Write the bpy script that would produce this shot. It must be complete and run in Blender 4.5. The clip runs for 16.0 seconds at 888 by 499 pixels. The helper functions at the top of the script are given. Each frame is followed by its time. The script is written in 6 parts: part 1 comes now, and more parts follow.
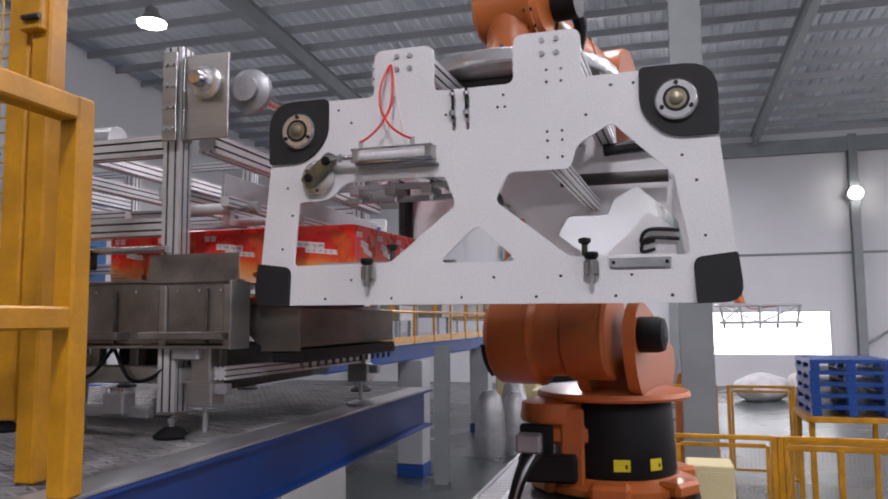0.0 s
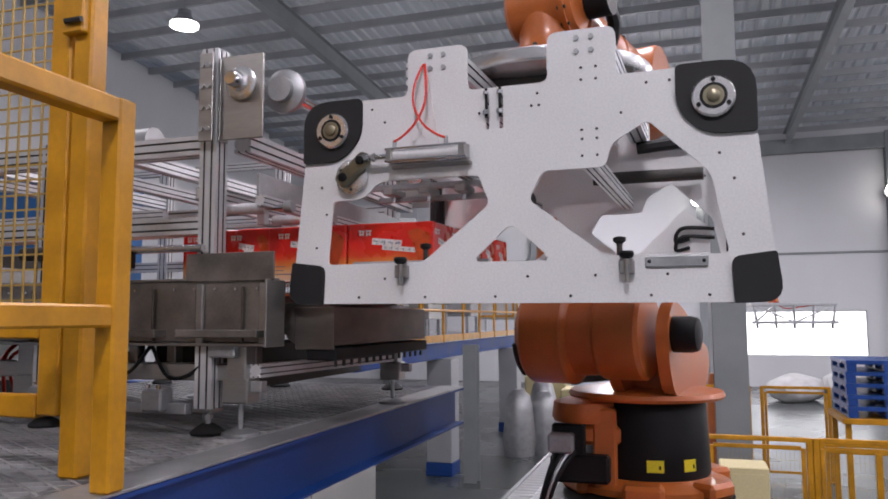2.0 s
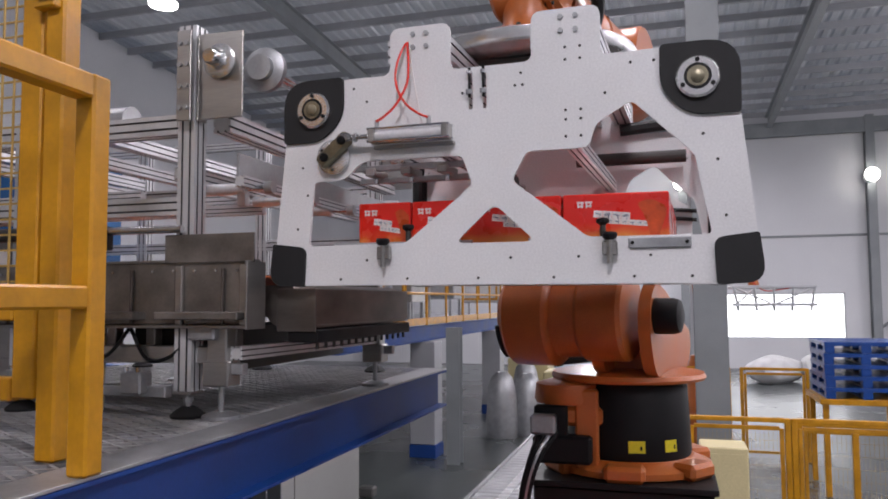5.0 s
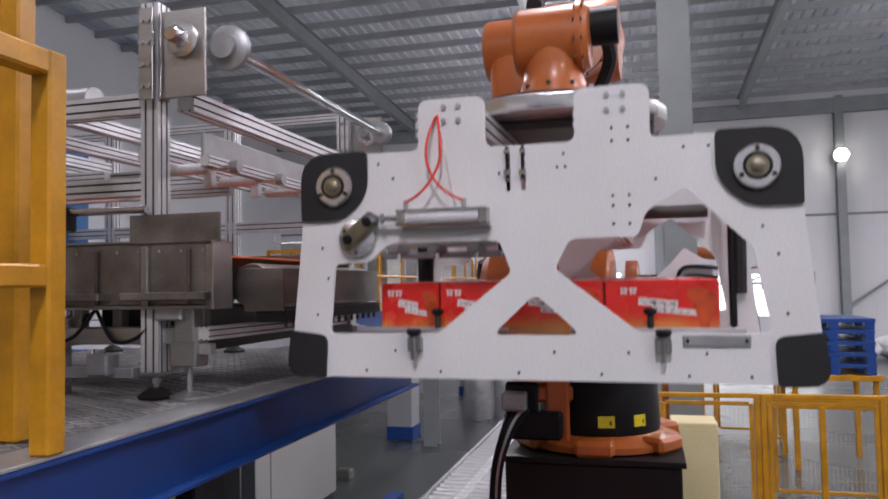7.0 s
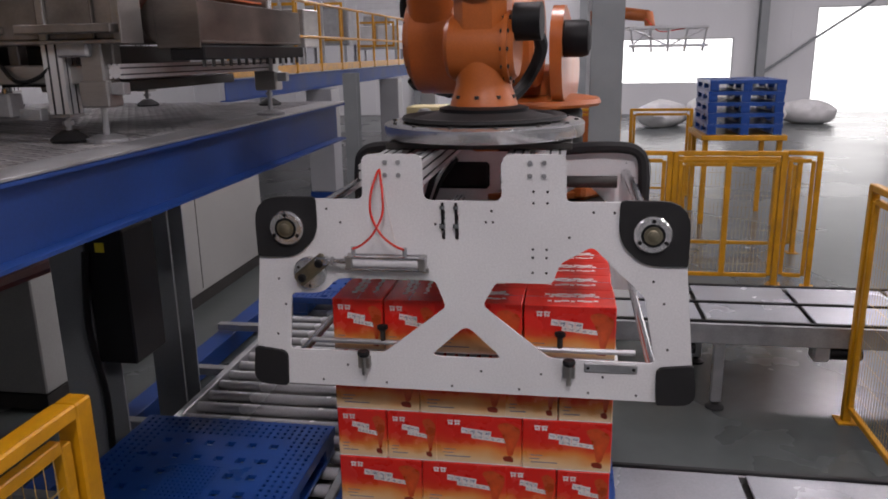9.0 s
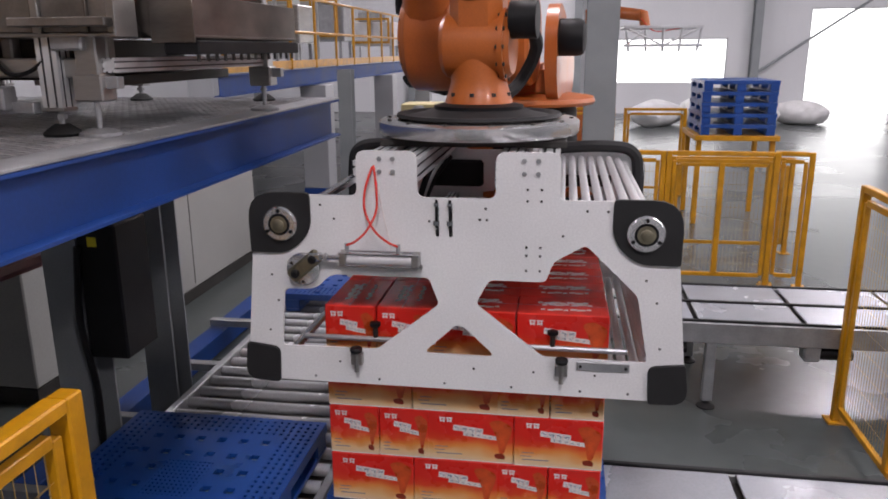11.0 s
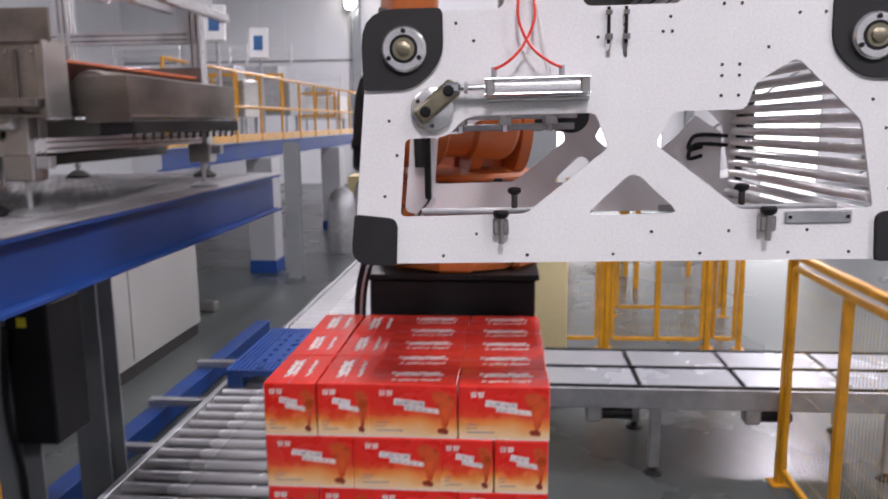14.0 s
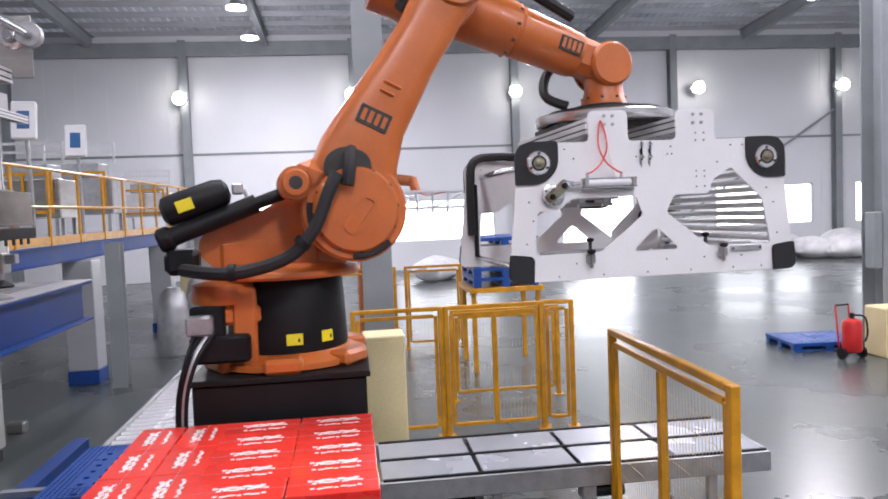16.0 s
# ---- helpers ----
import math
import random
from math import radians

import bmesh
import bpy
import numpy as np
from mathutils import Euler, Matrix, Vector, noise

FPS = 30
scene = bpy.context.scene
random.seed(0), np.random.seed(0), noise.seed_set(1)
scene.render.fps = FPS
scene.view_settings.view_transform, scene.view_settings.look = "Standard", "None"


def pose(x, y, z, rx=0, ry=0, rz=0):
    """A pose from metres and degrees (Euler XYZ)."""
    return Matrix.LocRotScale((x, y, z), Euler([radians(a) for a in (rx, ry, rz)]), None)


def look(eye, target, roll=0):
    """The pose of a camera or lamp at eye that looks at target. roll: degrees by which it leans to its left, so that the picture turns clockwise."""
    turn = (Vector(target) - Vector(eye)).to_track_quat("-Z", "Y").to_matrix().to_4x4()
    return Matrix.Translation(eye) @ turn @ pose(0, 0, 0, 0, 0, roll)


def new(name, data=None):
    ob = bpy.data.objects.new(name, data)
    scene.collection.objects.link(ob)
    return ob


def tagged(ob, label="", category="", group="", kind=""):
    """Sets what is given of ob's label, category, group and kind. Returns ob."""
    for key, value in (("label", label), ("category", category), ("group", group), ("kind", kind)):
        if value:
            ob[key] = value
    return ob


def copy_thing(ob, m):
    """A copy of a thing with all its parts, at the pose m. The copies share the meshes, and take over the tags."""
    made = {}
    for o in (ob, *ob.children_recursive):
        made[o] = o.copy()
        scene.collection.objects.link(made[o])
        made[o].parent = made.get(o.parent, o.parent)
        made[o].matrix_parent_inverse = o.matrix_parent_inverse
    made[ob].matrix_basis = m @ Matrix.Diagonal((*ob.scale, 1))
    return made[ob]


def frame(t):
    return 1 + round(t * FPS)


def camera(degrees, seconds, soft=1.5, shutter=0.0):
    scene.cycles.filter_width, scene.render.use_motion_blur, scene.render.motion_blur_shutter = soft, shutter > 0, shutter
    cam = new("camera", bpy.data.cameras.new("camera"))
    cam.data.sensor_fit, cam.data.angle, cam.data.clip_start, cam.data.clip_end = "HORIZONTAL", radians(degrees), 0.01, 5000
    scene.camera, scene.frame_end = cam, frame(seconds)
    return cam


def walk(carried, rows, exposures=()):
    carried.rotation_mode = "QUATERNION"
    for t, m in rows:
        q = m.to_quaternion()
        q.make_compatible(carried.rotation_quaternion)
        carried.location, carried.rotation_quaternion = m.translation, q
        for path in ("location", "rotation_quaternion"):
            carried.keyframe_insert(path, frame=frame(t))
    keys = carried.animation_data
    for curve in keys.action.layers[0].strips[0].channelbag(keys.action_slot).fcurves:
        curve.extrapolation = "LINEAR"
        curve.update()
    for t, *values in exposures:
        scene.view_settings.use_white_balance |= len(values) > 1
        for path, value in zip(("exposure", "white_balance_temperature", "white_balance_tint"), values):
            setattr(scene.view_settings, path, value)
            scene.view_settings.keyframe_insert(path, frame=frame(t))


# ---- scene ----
cam = camera(61.0, 16.0, soft=1.8, shutter=0.4)
EXPOSURES = [(0, -0.62, 6620, 11), (6.5, -0.62, 6620, 11), (7.4, -0.65, 6700, 12), (8.5, -1.0, 6950, 13), (9.2, -0.97, 6950, 13), (11.3, -0.5, 6850, 12), (13.0, -0.3, 6800, 12), (14.5, -0.12, 6650, 11), (16, -0.04, 6450, 10)]
PATH = [
    (0, (-0.072, -0.089, 2.634), (-0.615, 1.827, 2.819), -0.5),
    (0.5, (-0.088, -0.09, 2.637), (-0.687, 1.81, 2.819), -0.4),
    (1, (-0.09, -0.091, 2.634), (-0.699, 1.805, 2.817), -0.4),
    (1.5, (-0.093, -0.092, 2.633), (-0.693, 1.808, 2.813), -0.3),
    (2, (-0.09, -0.095, 2.635), (-0.704, 1.8, 2.817), -0.3),
    (2.5, (-0.087, -0.091, 2.633), (-0.697, 1.806, 2.806), -0.3),
    (3, (-0.088, -0.091, 2.636), (-0.692, 1.808, 2.801), -0.2),
    (3.5, (-0.089, -0.09, 2.635), (-0.677, 1.814, 2.802), -0.3),
    (4, (-0.094, -0.086, 2.629), (-0.671, 1.823, 2.782), -0.3),
    (6.5, (-0.075, -0.068, 2.631), (-0.634, 1.849, 2.747), -0.8),
    (7, (-0.057, -0.075, 2.605), (-0.573, 1.855, 2.7), -1.1),
    (7.5, (-0.071, -0.069, 2.592), (-0.541, 1.875, 2.583), -1.1),
    (8, (-0.109, -0.051, 2.511), (-0.469, 1.87, 2.087), -1.2),
    (8.5, (-0.11, -0.049, 2.501), (-0.445, 1.866, 2.029), -0.6),
    (9, (-0.105, -0.053, 2.495), (-0.418, 1.856, 1.989), -1.0),
    (11.5, (-0.107, -0.055, 2.495), (-0.4, 1.856, 1.982), -0.3),
    (12, (-0.111, -0.051, 2.492), (-0.401, 1.86, 1.98), -0.3),
    (12.5, (-0.111, -0.047, 2.494), (-0.395, 1.866, 1.983), -0.3),
    (13, (-0.11, -0.049, 2.496), (-0.393, 1.866, 1.992), -0.3),
    (13.5, (-0.104, -0.053, 2.498), (-0.377, 1.866, 2.007), -0.4),
    (14, (-0.063, -0.065, 2.517), (-0.23, 1.9, 2.181), -0.6),
    (14.5, (-0.018, -0.053, 2.542), (-0.032, 1.94, 2.371), -1.7),
    (15, (-0.001, -0.054, 2.55), (0.062, 1.94, 2.417), -1.9),
    (15.5, (0.031, -0.055, 2.549), (0.267, 1.927, 2.429), -2.1),
    (16, (0.03, -0.059, 2.547), (0.277, 1.923, 2.434), -2.3),
]
walk(cam, [(t, look(eye, aim, roll)) for t, eye, aim, roll in PATH], exposures=EXPOSURES)

# ---- light ----
world = bpy.data.worlds.new("sky")
scene.world = world
world.use_nodes = True
wn = world.node_tree
sky = wn.nodes.new("ShaderNodeTexSky")
sky.sky_type, sky.sun_disc = "NISHITA", False
sky.sun_elevation, sky.sun_rotation = radians(38), radians(200)
wn.links.new(sky.outputs[0], wn.nodes["Background"].inputs[0])
wn.nodes["Background"].inputs[1].default_value = 0.15
sun = new("sun", bpy.data.lights.new("sun", "SUN"))
sun.data.energy, sun.data.angle, sun.data.color = 2.5, radians(0.6), (1, 0.95, 0.88)
sun.matrix_world = look((0, 0, 40), (12, -30, 8))

LAMP_W = 420.0
HALL_X0, HALL_X1, HALL_Y0, HALL_Y1, EAVES = -16.0, 34.0, -14.0, 31.0, 9.4


def ceiling_area(x, y, z, power, size=1.2):
    lamp = new("hall_light", bpy.data.lights.new("hall_light", "AREA"))
    lamp.data.shape, lamp.data.size, lamp.data.energy, lamp.data.color = "DISK", size, power, (0.99, 0.945, 1.05)
    lamp.matrix_world = look((x, y, z), (x, y + 0.01, 0))
    # extra point light added to brighten the roof, much stronger beyond y = 9
    roof_fill = new("hall_light", bpy.data.lights.new("hall_light", "POINT"))
    roof_fill.data.energy, roof_fill.data.shadow_soft_size, roof_fill.data.color = power * (0.62 if y > 9 else 0.14), 0.3, lamp.data.color
    roof_fill.location = (x, y, z - 0.35)
    return lamp


# ---- materials ----
def mat(name, color, rough=0.5, metal=0.0, vary=0.12, scale=6.0, bump=0.15, fine=90.0, stain=None, coat=0.0, stretch=(1, 1, 1), island=0.0):
    m = bpy.data.materials.new(name)
    m.use_nodes = True
    nt = m.node_tree
    n, l = nt.nodes, nt.links
    b = n["Principled BSDF"]
    co = n.new("ShaderNodeTexCoord")
    mp = n.new("ShaderNodeMapping")
    mp.inputs["Scale"].default_value = stretch
    l.new(co.outputs["Object"], mp.inputs[0])
    big, small = n.new("ShaderNodeTexNoise"), n.new("ShaderNodeTexNoise")
    big.inputs["Scale"].default_value, big.inputs["Detail"].default_value = scale, 6
    small.inputs["Scale"].default_value, small.inputs["Detail"].default_value = fine, 3
    for t in (big, small):
        l.new(mp.outputs[0], t.inputs["Vector"])
    ramp = n.new("ShaderNodeValToRGB")
    ramp.color_ramp.elements[0].position, ramp.color_ramp.elements[1].position = 0.3, 0.72
    dark = stain or tuple(c * (1 - vary * 1.6) for c in color)
    light = tuple(min(1, c * (1 + vary)) for c in color)
    ramp.color_ramp.elements[0].color, ramp.color_ramp.elements[1].color = (*dark, 1), (*light, 1)
    l.new(big.outputs[0], ramp.inputs[0])
    mix = n.new("ShaderNodeMix")
    mix.data_type, mix.blend_type = "RGBA", "MULTIPLY"
    mix.inputs["Factor"].default_value = 0.25
    l.new(ramp.outputs[0], mix.inputs["A"])
    l.new(small.outputs[0], mix.inputs["B"])
    last = mix.outputs["Result"]
    if island:
        info = n.new("ShaderNodeObjectInfo")
        hsv = n.new("ShaderNodeHueSaturation")
        mr = n.new("ShaderNodeMapRange")
        mr.inputs["To Min"].default_value, mr.inputs["To Max"].default_value = 1 - island, 1 + island
        l.new(info.outputs["Random"], mr.inputs["Value"])
        l.new(mr.outputs[0], hsv.inputs["Value"])
        l.new(last, hsv.inputs["Color"])
        last = hsv.outputs[0]
    l.new(last, b.inputs["Base Color"])
    rr = n.new("ShaderNodeMapRange")
    rr.inputs["To Min"].default_value, rr.inputs["To Max"].default_value = max(0.04, rough - 0.1), min(1, rough + 0.12)
    l.new(big.outputs[0], rr.inputs["Value"])
    l.new(rr.outputs[0], b.inputs["Roughness"])
    b.inputs["Metallic"].default_value = metal
    b.inputs["Coat Weight"].default_value = coat
    if bump:
        bp = n.new("ShaderNodeBump")
        bp.inputs["Strength"].default_value, bp.inputs["Distance"].default_value = bump, 0.002
        l.new(small.outputs[0], bp.inputs["Height"])
        l.new(bp.outputs[0], b.inputs["Normal"])
    return m


def glow(name, color, strength):
    m = bpy.data.materials.new(name)
    m.use_nodes = True
    b = m.node_tree.nodes["Principled BSDF"]
    b.inputs["Emission Color"].default_value, b.inputs["Emission Strength"].default_value = (*color, 1), strength
    b.inputs["Base Color"].default_value = (*color, 1)
    return m


M_FLOOR = mat("epoxy_floor", (0.080, 0.092, 0.090), 0.27, vary=0.10, scale=0.35, bump=0.12, fine=9)
M_WALLP = mat("wall_panel", (0.74, 0.75, 0.77), 0.55, vary=0.05, scale=0.3, bump=0.05, fine=30)
M_ROOF = mat("roof_sheet", (0.70, 0.71, 0.73), 0.5, 0.0, vary=0.1, scale=0.4, fine=20)
M_STEEL = mat("grey_steel_paint", (0.27, 0.29, 0.30), 0.45, vary=0.1, scale=1.5)
M_BLUE = mat("blue_beam_paint", (0.003, 0.048, 0.24), 0.52, vary=0.18, scale=2.0, bump=0.1)
M_YELLOW = mat("yellow_rail_paint", (0.60, 0.275, 0.006), 0.38, vary=0.17, scale=7.0, bump=0.1, fine=60)
M_CREAM = mat("cream_yellow_paint", (0.72, 0.62, 0.34), 0.5, vary=0.06, scale=2)
M_ORANGE = mat("robot_orange", (0.56, 0.145, 0.028), 0.36, vary=0.08, scale=5.0, bump=0.08, fine=120, coat=0.15)
M_BLACK = mat("black_plastic", (0.008, 0.008, 0.009), 0.5, vary=0.2, scale=8)
M_BLACK.node_tree.nodes["Principled BSDF"].inputs["Specular IOR Level"].default_value = 0.25
M_RUBBER = mat("black_rubber", (0.012, 0.012, 0.013), 0.7, vary=0.25, scale=12)
M_WHITE = mat("white_powder_coat", (0.84, 0.84, 0.84), 0.38, vary=0.03, scale=3.0, bump=0.05, fine=140)
M_ALU = mat("aluminium_profile", (0.72, 0.73, 0.74), 0.34, 0.45, vary=0.06, scale=4, bump=0.06, fine=60, stretch=(1, 1, 0.15))
# aluminium darkened to carry the shade inside the profile grooves
M_SLOT_SHADE = mat("profile_slot_shade", (0.10, 0.10, 0.105), 0.6, 0.4)
M_CHROME = mat("bright_steel", (0.74, 0.75, 0.77), 0.16, 1.0, vary=0.04, scale=6, bump=0.02)
M_INOX = mat("brushed_steel", (0.46, 0.45, 0.43), 0.32, 0.9, vary=0.12, scale=3, bump=0.06, stretch=(0.3, 1, 4))
M_DARKST = mat("dark_steel", (0.06, 0.056, 0.052), 0.5, 0.5, vary=0.2, scale=5)
M_GALV = mat("galvanised_steel", (0.46, 0.47, 0.48), 0.42, 0.7, vary=0.12, scale=9)
M_PALLET = mat("blue_pallet_plastic", (0.008, 0.065, 0.30), 0.3, vary=0.12, scale=6, bump=0.1)
# carton top red, raised to include the strong light from overhead
M_RED_LIT = mat("lit_red_case_print", (0.86, 0.05, 0.034), 0.2, vary=0.07, scale=9, bump=0.06, fine=40, coat=0.35, island=0.08)
M_PAPER = mat("white_print", (0.80, 0.77, 0.74), 0.3, vary=0.05, scale=20)
M_FOOT = mat("brown_print", (0.26, 0.03, 0.012), 0.3, vary=0.2, scale=20)
M_GREYPR = mat("grey_print", (0.16, 0.18, 0.27), 0.3, vary=0.1, scale=20)
M_SWIRL = mat("brown_red_print", (0.62, 0.085, 0.02), 0.28, vary=0.25, scale=14)
M_REDTUBE = mat("red_air_tube", (0.85, 0.05, 0.03), 0.3, vary=0.05)
M_ZINC = mat("zinc_roller", (0.88, 0.88, 0.89), 0.24, 0.55, vary=0.05, scale=5, bump=0.03)
M_GRATE = mat("grating_steel", (0.52, 0.52, 0.52), 0.42, 0.4, vary=0.2, scale=8)
M_LABEL = mat("yellow_label", (0.85, 0.72, 0.02), 0.45, vary=0.04)
M_BRASS = mat("brass", (0.55, 0.42, 0.18), 0.35, 0.8, vary=0.15, scale=20)
M_BAG = mat("white_sack", (0.66, 0.66, 0.66), 0.6, vary=0.12, scale=3)
M_EXT = mat("extinguisher_red", (0.55, 0.02, 0.02), 0.3, vary=0.06)
M_BLUEBOX = mat("blue_machine", (0.02, 0.12, 0.32), 0.4, vary=0.1)
M_CONVTOP = mat("pale_steel_panel", (0.47, 0.49, 0.53), 0.25, 0.35, vary=0.06, scale=2, bump=0.04)
# infeed stainless in darker copies: shade and dark reflections put into the colour
M_TROUGH_SHADED = mat("shaded_trough_steel", (0.20, 0.175, 0.155), 0.36, 0.75, vary=0.3, scale=4, bump=0.08, stretch=(0.4, 1, 2))
M_TABLE_SHADED = mat("shaded_table_steel", (0.30, 0.28, 0.26), 0.36, 0.8, vary=0.3, scale=6, bump=0.1)
M_LAMP = glow("lamp_glow", (1.0, 0.98, 0.93), 22.0)
M_DAY = glow("daylight_outside", (0.96, 0.97, 1.0), 4.0)
M_FLANGE = mat("turned_steel", (0.80, 0.80, 0.80), 0.24, 0.85, vary=0.06, scale=1.2, bump=0.0)
M_ROLL = mat("bed_roller_steel", (0.84, 0.84, 0.85), 0.30, 0.62, vary=0.04, scale=6, bump=0.02)
M_CYL = mat("anodised_cylinder", (0.80, 0.80, 0.81), 0.3, 0.15, vary=0.04, scale=8)
M_HUB = mat("shaft_steel", (0.30, 0.27, 0.19), 0.35, 0.8, vary=0.15, scale=20)


def case_side_material():
    # printed carton: red above, orange to cream below
    m = mat("carton_side_print", (0.75, 0.2, 0.05), 0.28, coat=0.12)
    nt = m.node_tree
    n, l = nt.nodes, nt.links
    co = n.new("ShaderNodeTexCoord")
    sp = n.new("ShaderNodeSeparateXYZ")
    l.new(co.outputs["Generated"], sp.inputs[0])
    wob = n.new("ShaderNodeTexNoise")
    wob.inputs["Scale"].default_value = 2.2
    l.new(co.outputs["Generated"], wob.inputs["Vector"])
    add = n.new("ShaderNodeMath")
    add.operation = "MULTIPLY_ADD"
    add.inputs[1].default_value = 0.35
    l.new(wob.outputs[0], add.inputs[0])
    l.new(sp.outputs[2], add.inputs[2])
    ramp = n.new("ShaderNodeValToRGB")
    e = ramp.color_ramp.elements
    e[0].position, e[0].color = 0.20, (0.70, 0.52, 0.34, 1)
    e[1].position, e[1].color = 0.76, (0.62, 0.018, 0.012, 1)
    for pos, c in ((0.33, (0.72, 0.47, 0.24, 1)), (0.48, (0.70, 0.25, 0.055, 1)), (0.62, (0.64, 0.055, 0.018, 1))):
        e.new(pos).color = c
    l.new(add.outputs[0], ramp.inputs[0])
    l.new(ramp.outputs[0], n["Principled BSDF"].inputs["Base Color"])
    return m


M_SIDE = case_side_material()


# ---- mesh helpers ----
def part(name, bm, material, parent=None, label="", m=None, smooth=False):
    me = bpy.data.meshes.new(name)
    bmesh.ops.recalc_face_normals(bm, faces=bm.faces)
    bm.to_mesh(me)
    bm.free()
    for one in material if isinstance(material, (list, tuple)) else [material]:
        me.materials.append(one)
    if smooth:
        me.shade_smooth()
        me.set_sharp_from_angle(angle=radians(35))
    ob = new(name, me)
    if parent:
        ob.parent = parent
    if m:
        ob.matrix_basis = m
    if label:
        ob["label"] = label
    return ob


def empty(name, m, label, category, group="", kind=""):
    ob = new(name)
    ob.empty_display_size = 0.1
    ob.matrix_basis = m
    return tagged(ob, label, category, group, kind)


def box(bm, c, s, b=0.0, m=None, mi=0):
    """A box with chamfered edges, centre c, size s."""
    hx, hy, hz = (v / 2 for v in s)
    b = min(b, hx * 0.9, hy * 0.9, hz * 0.9)
    t = Matrix.Translation(c) if m is None else m @ Matrix.Translation(c)
    pts = []
    for sx in (-1, 1):
        for sy in (-1, 1):
            for sz in (-1, 1):
                if b:
                    pts += [(sx * (hx - b), sy * (hy - b), sz * hz), (sx * (hx - b), sy * hy, sz * (hz - b)), (sx * hx, sy * (hy - b), sz * (hz - b))]
                else:
                    pts.append((sx * hx, sy * hy, sz * hz))
    vs = [bm.verts.new(t @ Vector(p)) for p in pts]
    if b:
        g = bmesh.ops.convex_hull(bm, input=vs)["geom"]
        fs = [f for f in g if isinstance(f, bmesh.types.BMFace)]
    else:
        fs = [bm.faces.new([vs[i] for i in q]) for q in ((0, 1, 3, 2), (4, 6, 7, 5), (0, 4, 5, 1), (2, 3, 7, 6), (0, 2, 6, 4), (1, 5, 7, 3))]
    for f in fs:
        f.material_index = mi
    return bm


def rod(bm, p, q, r, r2=None, seg=16, caps=True, mi=0):
    """A round bar from p to q."""
    p, q = Vector(p), Vector(q)
    d = q - p
    m = Matrix.Translation((p + q) / 2) @ d.to_track_quat("Z", "Y").to_matrix().to_4x4()
    out = bmesh.ops.create_cone(bm, cap_ends=caps, segments=seg, radius1=r, radius2=r if r2 is None else r2, depth=d.length, matrix=m)
    for v in out["verts"]:
        for f in v.link_faces:
            f.material_index = mi
    return bm


def turned(bm, profile, m=None, seg=32, mi=0):
    """A lathe round z: profile of (radius, z)."""
    m = m or Matrix()
    rings = []
    for r, z in profile:
        rings.append([bm.verts.new(m @ Vector((r * math.cos(a * math.tau / seg), r * math.sin(a * math.tau / seg), z))) for a in range(seg)])
    for a, b in zip(rings, rings[1:]):
        for i in range(seg):
            bm.faces.new((a[i], a[(i + 1) % seg], b[(i + 1) % seg], b[i])).material_index = mi
    bm.faces.new(list(reversed(rings[0]))).material_index = mi
    bm.faces.new(rings[-1]).material_index = mi
    return bm


def tube(bm, pts, r, seg=8):
    """A bent hose through points."""
    pts = [Vector(p) for p in pts]
    fine = []
    for i in range(len(pts) - 1):
        a, b, c, d = pts[max(i - 1, 0)], pts[i], pts[i + 1], pts[min(i + 2, len(pts) - 1)]
        for k in range(6):
            t = k / 6
            fine.append(0.5 * ((2 * b) + (c - a) * t + (2 * a - 5 * b + 4 * c - d) * t * t + (3 * b - a - 3 * c + d) * t ** 3))
    fine.append(pts[-1])
    rings, up = [], Vector((0.13, 0.31, 0.94))
    for i, p in enumerate(fine):
        d = (fine[min(i + 1, len(fine) - 1)] - fine[max(i - 1, 0)]).normalized()
        u = d.cross(up).normalized()
        w = d.cross(u)
        up = -w if w.dot(up) < 0 else w
        rings.append([bm.verts.new(p + r * (math.cos(k * math.tau / seg) * u + math.sin(k * math.tau / seg) * w)) for k in range(seg)])
    for a, b in zip(rings, rings[1:]):
        for k in range(seg):
            bm.faces.new((a[k], a[(k + 1) % seg], b[(k + 1) % seg], b[k]))
    bm.faces.new(rings[0])
    bm.faces.new(rings[-1])
    return bm


def rounded(points, radius, steps=5):
    """A polygon whose corners are rounded; a corner may bring its own radius as third number."""
    out, n = [], len(points)
    for i in range(n):
        p = Vector(points[i][:2])
        r = points[i][2] if len(points[i]) > 2 else radius
        a, b = (Vector(points[i - 1][:2]) - p), (Vector(points[(i + 1) % n][:2]) - p)
        k = min(r, a.length * 0.45, b.length * 0.45)
        s, e = p + a.normalized() * k, p + b.normalized() * k
        for j in range(steps + 1):
            t = j / steps
            out.append((1 - t) ** 2 * s + 2 * t * (1 - t) * p + t * t * e)
    return out


def cut_plate(outline, holes, thick):
    """A flat plate in the x-z plane with openings through it, from y = 0 to y = thick."""
    cu = bpy.data.curves.new("outline", "CURVE")
    cu.dimensions, cu.fill_mode, cu.extrude = "2D", "BOTH", thick / 2
    for loop in (outline, *holes):
        sp = cu.splines.new("POLY")
        sp.points.add(len(loop) - 1)
        for q, p in zip(sp.points, loop):
            q.co = (p[0], p[1], 0, 1)
        sp.use_cyclic_u = True
    ob = bpy.data.objects.new("outline", cu)
    me = bpy.data.meshes.new_from_object(ob)
    bm = bmesh.new()
    bm.from_mesh(me)
    bpy.data.objects.remove(ob)
    bpy.data.meshes.remove(me)
    bpy.data.curves.remove(cu)
    bm.transform(Matrix.Translation((0, thick / 2, 0)) @ Matrix.Rotation(radians(90), 4, "X"))
    bmesh.ops.remove_doubles(bm, verts=bm.verts, dist=0.0002)
    return bm


